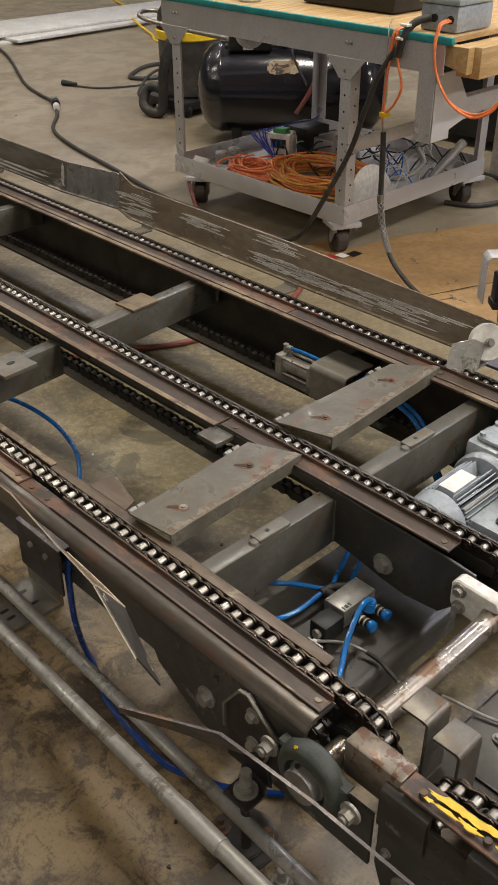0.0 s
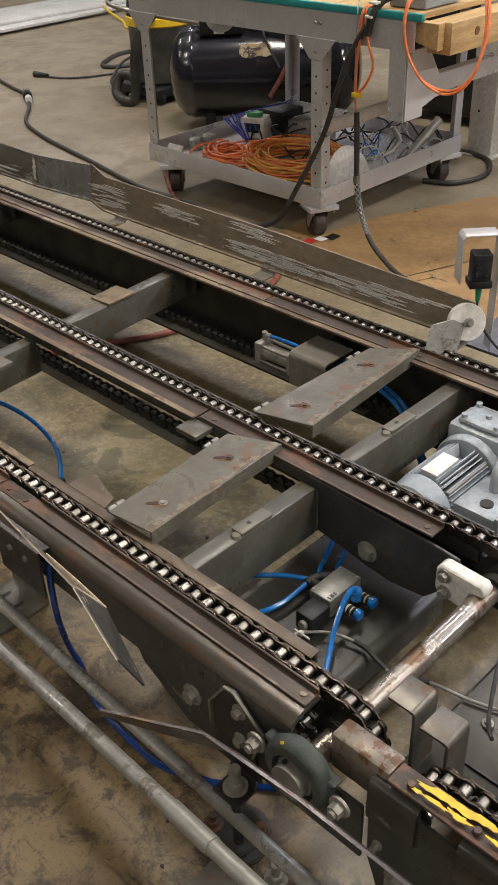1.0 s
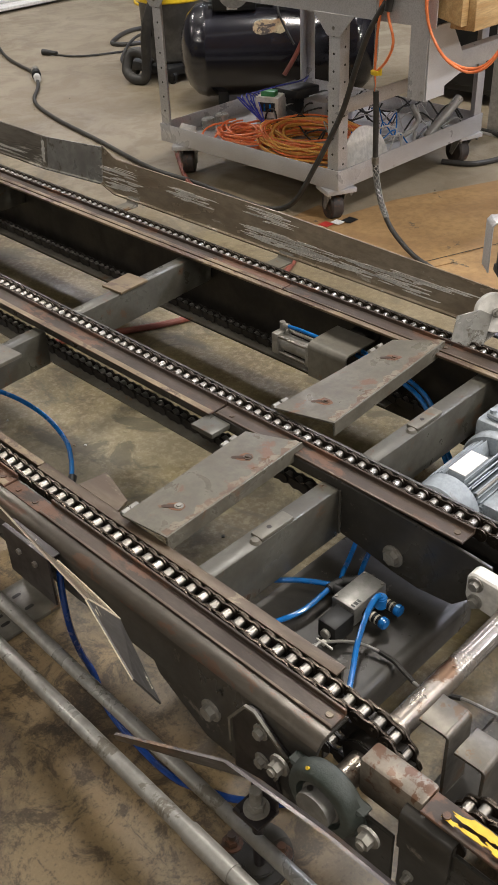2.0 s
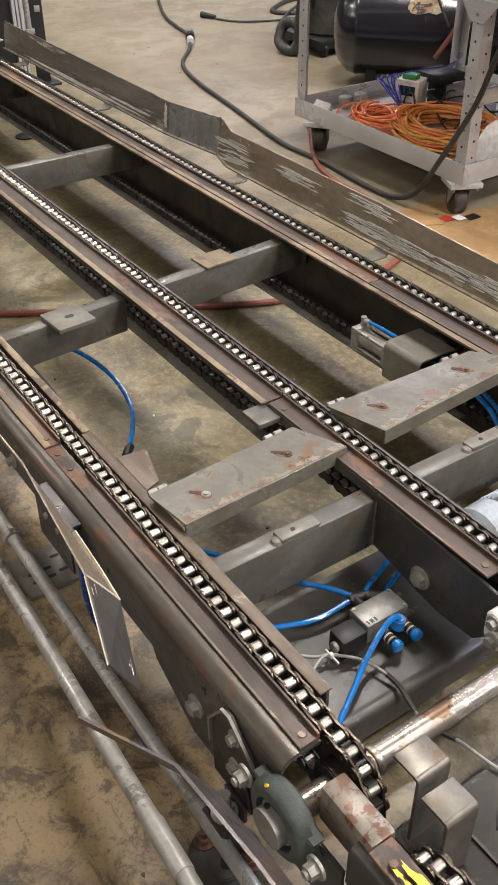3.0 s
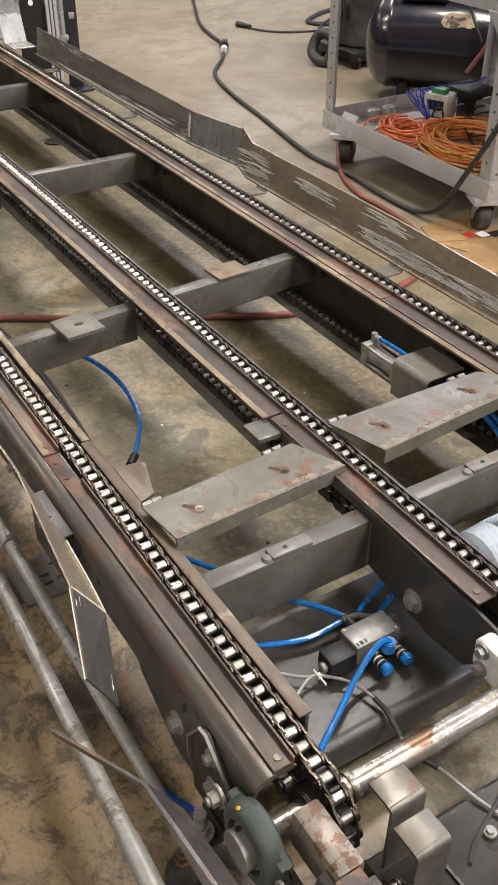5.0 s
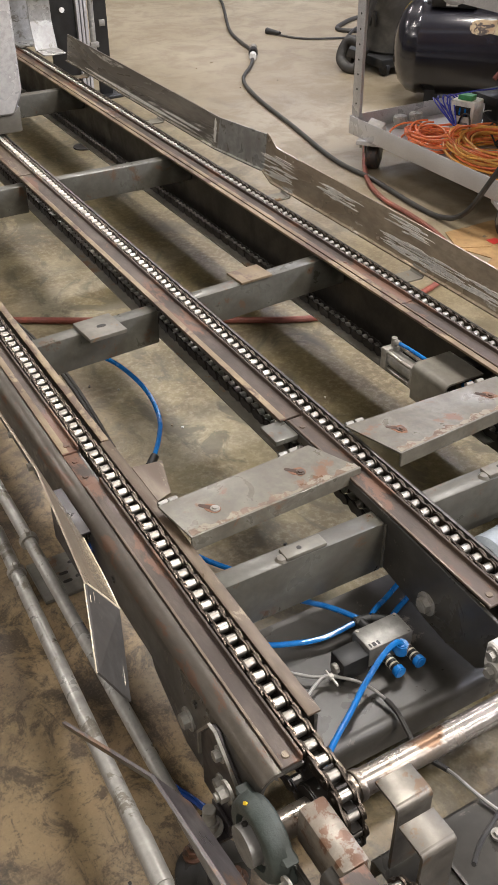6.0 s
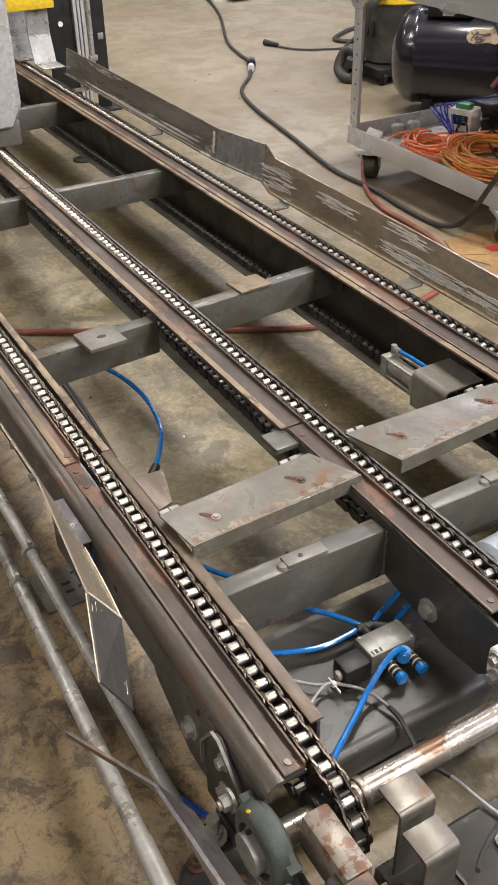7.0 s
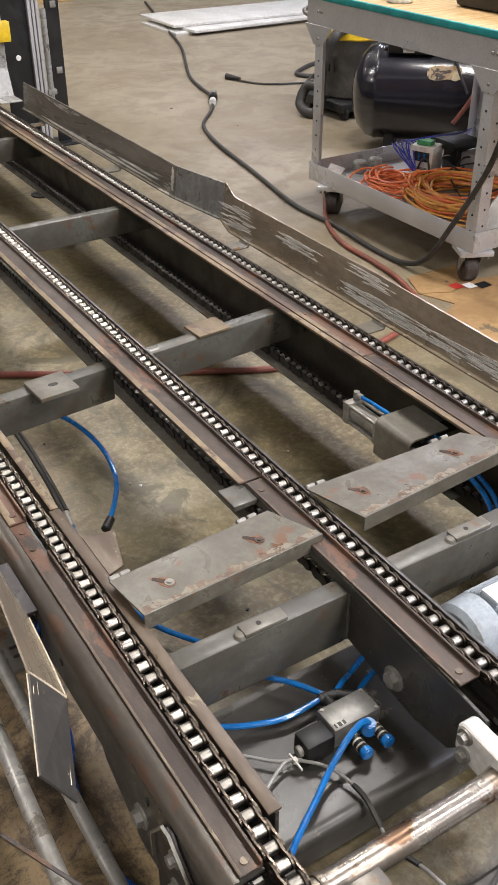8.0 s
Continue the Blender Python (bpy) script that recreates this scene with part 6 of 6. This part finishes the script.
tube(bm, [tm @ Vector(p) for p in ((0.38, -0.05, 0.28), (0.48, -0.10, 0.28), (0.58, -0.14, 0.26), (0.62, -0.16, 0.22))], 0.03, 12)
part("intake_elbow", bm, BLACK, tank)
bm = B()
tube(bm, [tm @ Vector(p) for p in ((0.62, -0.17, 0.24), (0.62, -0.22, 0.16), (0.57, -0.26, 0.04), (0.50, -0.31, -0.06))], 0.011, 10)
part("red_hose", bm, REDHOSE, tank, "dull red rubber hose")
bm = B()
tube(bm, [tm @ Vector(p) for p in ((0.50, -0.12, 0.28), (0.48, -0.20, 0.20), (0.55, -0.25, 0.06))], 0.006, 8)
part("black_lead", bm, RUBBER, tank)

vac = thing("shop_vacuum", "steel shop vacuum with a yellow band, chrome handle and black hose", "vacuum cleaner", at=(3.56, 4.18, 0))
vac.scale = (1.22, 1.22, 1.25)
bm = B()
lathe(bm, [(0.13, 0.07), (0.14, 0.08), (0.145, 0.30), (0.148, 0.31)], (0, 0, 0), (0, 0, 1), 36)
part("can", bm, surface("dusty_dark_can", (0.10, 0.095, 0.085), (0.045, 0.042, 0.038), rough=0.5, scale=8), vac)
bm = B()
lathe(bm, [(0.150, 0.31), (0.156, 0.315), (0.156, 0.345), (0.150, 0.35)], (0, 0, 0), (0, 0, 1), 36)
part("yellow_band", bm, YELLOW, vac)
bm = B()
lathe(bm, [(0.150, 0.35), (0.14, 0.42), (0.10, 0.47), (0.03, 0.49)], (0, 0, 0), (0, 0, 1), 36)
part("motor_head", bm, BLACK, vac)
bm = B()
box(bm, -0.17, 0.17, -0.15, 0.15, 0.03, 0.07, 0.01)
part("base", bm, BLACK, vac)
for x, y in ((-0.14, -0.13), (0.14, -0.13), (-0.14, 0.13), (0.14, 0.13)):
    bm = B()
    rod(bm, (x - 0.012, y, 0.028), (x + 0.012, y, 0.028), 0.028, 18, None, 0.004)
    part("castor", bm, BLACK, vac)
bm = B()
tube(bm, [(-0.06, -0.40, 0.345), (-0.16, -0.12, 0.375), (-0.20, 0.06, 0.395), (-0.17, 0.14, 0.41), (-0.06, 0.12, 0.41), (0.14, -0.32, 0.38)], 0.010, 12, 8)
part("handle", bm, ROLLER, vac, "bent chrome tube handle")
bm = B()
tube(bm, [(-0.10, -0.08, 0.36), (-0.19, -0.11, 0.34), (-0.225, -0.08, 0.22), (-0.22, -0.06, 0.10), (-0.23, -0.05, 0.028), (-0.25, 0.0, 0.022), (-0.25, 0.05, 0.05), (-0.22, 0.05, 0.11), (-0.20, 0.0, 0.12), (-0.19, -0.05, 0.08)], 0.022, 14, 10)
part("hose", bm, RUBBER, vac, "ribbed black suction hose")
for k in range(3):
    bm = B()
    box(bm, -0.146, -0.140, -0.05 + 0.035 * k, -0.028 + 0.035 * k, 0.18, 0.24, 0.001)
    part("print_bar", bm, BLACK, vac)

# ---------- boards, cardboard and far things ----------
random.seed(11)
for k, (dx, dy, z) in enumerate(((0.0, 0.0, 0.0), (0.10, -0.06, 0.022), (0.03, 0.05, 0.044))):
    bm = B()
    box(bm, -1.0, 1.15, -0.30, 0.30, 0, 0.020, 0.002, Matrix.Translation((4.78 + dx, 6.95 + dy, z)) @ pose(0, 0, 0, 0, 0, (0, 2, -1.5)[k]))
    solid("white_board", bm, PLATE_WHITE, "long white coated board stacked flat on the floor", "board", "stacked boards")
for nm, lab, pts, z in (
        ("cardboard_sheet", "stained brown cardboard sheet flat on the floor", [(2.24, 2.12), (2.30, 1.96), (2.19, 1.90), (2.15, 1.62), (2.30, 1.12), (3.05, 1.05), (3.25, 1.80), (2.75, 2.02)], 0.003),
        ("cardboard_piece", "torn brown cardboard piece lying on another sheet", [(2.30, 2.20), (2.25, 2.08), (2.35, 2.03), (2.50, 2.06), (2.52, 2.20)], 0.0062),
        ("cardboard_piece", "torn brown cardboard piece lying on another sheet", [(2.22, 1.88), (2.17, 1.62), (2.42, 1.52), (2.52, 1.84)], 0.0064)):
    bm = B()
    prism(bm, pts, "z", z - 0.003, z)
    solid(nm, bm, CARD, lab, "cardboard")
sticker = thing("shipping_label", "red, white and black printed label on cardboard", "label")
for x0, x1, y0, y1, m in ((2.375, 2.415, 2.035, 2.075, surface("red_print", (0.55, 0.03, 0.02), rough=0.5)), (2.418, 2.455, 2.015, 2.055, PAPER), (2.457, 2.505, 1.995, 2.035, BLACK)):
    bm = B()
    box(bm, x0, x1, y0, y1, 0.0066, 0.0072, 0)
    part("printed_field", bm, m, sticker)
bm = B()
for k, (p, q) in enumerate((((2.15, 1.62), (2.70, 1.50)),)):
    box(bm, 0, 0.58, -0.002, 0.002, 0.0066, 0.0071, 0, Matrix.Translation((2.30, 1.615, 0)) @ pose(0, 0, 0, 0, 0, -20))
solid("floor_seam", bm, DARK, "dark seam across the cardboard", "seam", kind="structure")

post = thing("black_machine_frame", "tall black machine frame with aluminium channel and air cylinder", "machine frame")
bm = B()
box(bm, 1.700, 1.830, 4.42, 4.44, 0.0, 2.2, 0.002)
part("black_plate", bm, BLACK, post)
bm = B()
box(bm, 1.925, 1.990, 4.42, 4.44, 0.0, 2.2, 0.002)
part("black_plate", bm, BLACK, post)
for x0, x1 in ((1.832, 1.848), (1.853, 1.866), (1.871, 1.886)):
    bm = B()
    box(bm, x0, x1, 4.405, 4.44, 0.02, 2.2, 0.002)
    part("aluminium_channel", bm, STAINLESS, post)
bm = B()
rod(bm, (1.906, 4.410, 0.22), (1.906, 4.410, 0.62), 0.014, 18)
part("cylinder_tube", bm, GALV, post)
bm = B()
box(bm, 1.885, 1.930, 4.395, 4.425, 0.24, 0.265, 0.003)
part("cylinder_clamp", bm, ZINC, post)
for z in (0.10, 0.33, 0.62):
    bm = B()
    box(bm, 1.945, 1.975, 4.412, 4.4195, z, z + 0.03, 0.003)
    part("hinge_lug", bm, ZINC, post)
bm = B()
rod(bm, (1.765, 4.419, 0.42), (1.765, 4.412, 0.42), 0.012, 14)
part("button", bm, PAPER, post)
bm = B()
box(bm, 1.68, 2.02, 4.36, 4.50, 0.0, 0.012, 0.002)
part("base_plate", bm, BLACK, post)

lift = thing("transfer_machine", "stainless sheet housing standing on the conveyor with grey brackets", "machine")
bm = B()
prism(bm, [(0.86, 0.40), (1.060, 0.40), (1.095, 0.47), (1.095, 1.35), (0.86, 1.35)], "y", 2.98, 3.22, 0.008)
part("housing", bm, surface("polished_housing_steel", (0.66, 0.65, 0.63), (0.52, 0.50, 0.48), rough=0.28, metal=0.35, scale=4, grain=60, bump=0.08), lift, "scratched stainless housing")
bm = B()
box(bm, 0.88, 1.085, 3.0, 3.20, 0.337, 0.42, 0.006)
part("foot", bm, GREY_LIGHT, lift)
bm = B()
sheet(bm, [(3.95, 0.337), (4.06, 0.337), (4.10, 0.45), (4.10, 1.1)], 0.006, "x", 1.50, 1.60, 0.001)
part("bracket", bm, GALV, lift)
bm = B()
sheet(bm, [(4.15, 0.337), (4.25, 0.337), (4.29, 0.50), (4.29, 1.2)], 0.006, "x", 1.46, 1.56, 0.001)
part("bracket", bm, GALV, lift)
bm = B()
box(bm, 1.06, 1.62, 4.05, 4.09, 0.56, 0.64, 0.004)
part("yellow_bar", bm, YELLOW, lift, "yellow painted cross bar")

foot = thing("levelling_foot", "dark round levelling foot on the floor under the conveyor", "foot")
bm = B()
lathe(bm, [(0.045, 0), (0.045, 0.006), (0.018, 0.014), (0.010, 0.02)], (1.555, 3.73, 0), (0, 0, 1), 24)
part("disc", bm, DARK, foot)
bm = B()
rod(bm, (1.555, 3.73, 0.018), (1.548, 3.73, 0.10), 0.007, 12)
part("stem", bm, DARK, foot)

bm = B()
tube(bm, [(3.20, 2.12, 0.012), (3.26, 2.0, 0.012), (3.42, 1.955, 0.012), (3.58, 2.03, 0.012), (3.64, 2.12, 0.012), (3.65, 2.25, 0.012), (3.58, 2.45, 0.012), (3.45, 2.7, 0.012)], 0.011, 10)
solid("black_cable", bm, RUBBER, "thick black cable looped on the floor behind the bench", "cable")
# invented black box, added to fill the dark view behind the bench
shelf = thing("dark_fill_cabinet", "added black cabinet with two doors filling the dark view behind the bench", "cabinet")
bm = B()
box(bm, 4.02, 4.50, 1.15, 2.85, 0.05, 1.25, 0.006)
part("body", bm, BLACK, shelf)
for y in (1.17, 2.005):
    bm = B()
    box(bm, 4.004, 4.0195, y, y + 0.825, 0.08, 1.22, 0.004)
    door = part("cabinet_door", bm, BLACK, shelf)
    bm = B()
    rod(bm, (3.985, y + 0.76 if y < 1.5 else y + 0.06, 0.6), (3.985, y + 0.76 if y < 1.5 else y + 0.06, 0.72), 0.006, 10)
    part("handle", bm, ZINC, door)
for x in (4.06, 4.46):
    for y in (1.2, 2.8):
        bm = B()
        rod(bm, (x, y, 0.0), (x, y, 0.05), 0.02, 12)
        part("leg", bm, BLACK, shelf)
bench2 = thing("machine_leg", "white painted square machine leg behind the bench", "machine leg")
bm = B()
box(bm, 3.66, 3.76, 2.08, 2.205, 0.012, 1.1, 0.004)
part("post", bm, PLATE_WHITE, bench2)
bm = B()
box(bm, 3.64, 3.78, 2.06, 2.225, 0.0, 0.012, 0.002)
part("base_plate", bm, PLATE_WHITE, bench2)
bm = B()
rod(bm, (3.6605, 2.16, 0.20), (3.659, 2.16, 0.20), 0.006, 10)
part("hole", bm, DARK, bench2)

for px, py in ((3.3, 9.2), (5.4, 9.4)):
    pal = thing("wooden_pallet", "pale wooden pallet with boxes of timber, far off", "pallet", "pallets", (px, py, 0))
    for y in (-0.45, 0, 0.45):
        bm = B()
        box(bm, -0.5, 0.5, y - 0.05, y + 0.05, 0.0, 0.09, 0.002)
        part("runner", bm, WOOD, pal)
    for k in range(6):
        bm = B()
        box(bm, -0.5 + 0.175 * k, -0.38 + 0.175 * k, -0.5, 0.5, 0.091, 0.112, 0.002)
        part("slat", bm, WOOD, pal)
# small debris on the floor
random.seed(5)
for k in range(26):
    x, y = random.choice(((0.85, 1.67), (1.2, 1.4), (0.9, 2.2), (2.1, 2.6), (2.6, 4.5), (0.2, 0.6), (3.0, 1.9), (0.55, 0.5)))
    x, y = x + random.uniform(-0.25, 0.25), y + random.uniform(-0.4, 0.4)
    bm = B()
    s = random.uniform(0.003, 0.008)
    prism(bm, [(s * random.uniform(0.5, 1.2) * math.cos(a), s * random.uniform(0.5, 1.2) * math.sin(a)) for a in (0, 1.1, 2.3, 3.4, 4.6, 5.4)], "z", 0, 0.003, 0, Matrix.Translation((x, y, 0.0)))
    solid("debris_scrap", bm, (TAN, PAPER, DARK, GALV)[k % 4], "small scrap of debris on the floor", "debris", "floor debris")
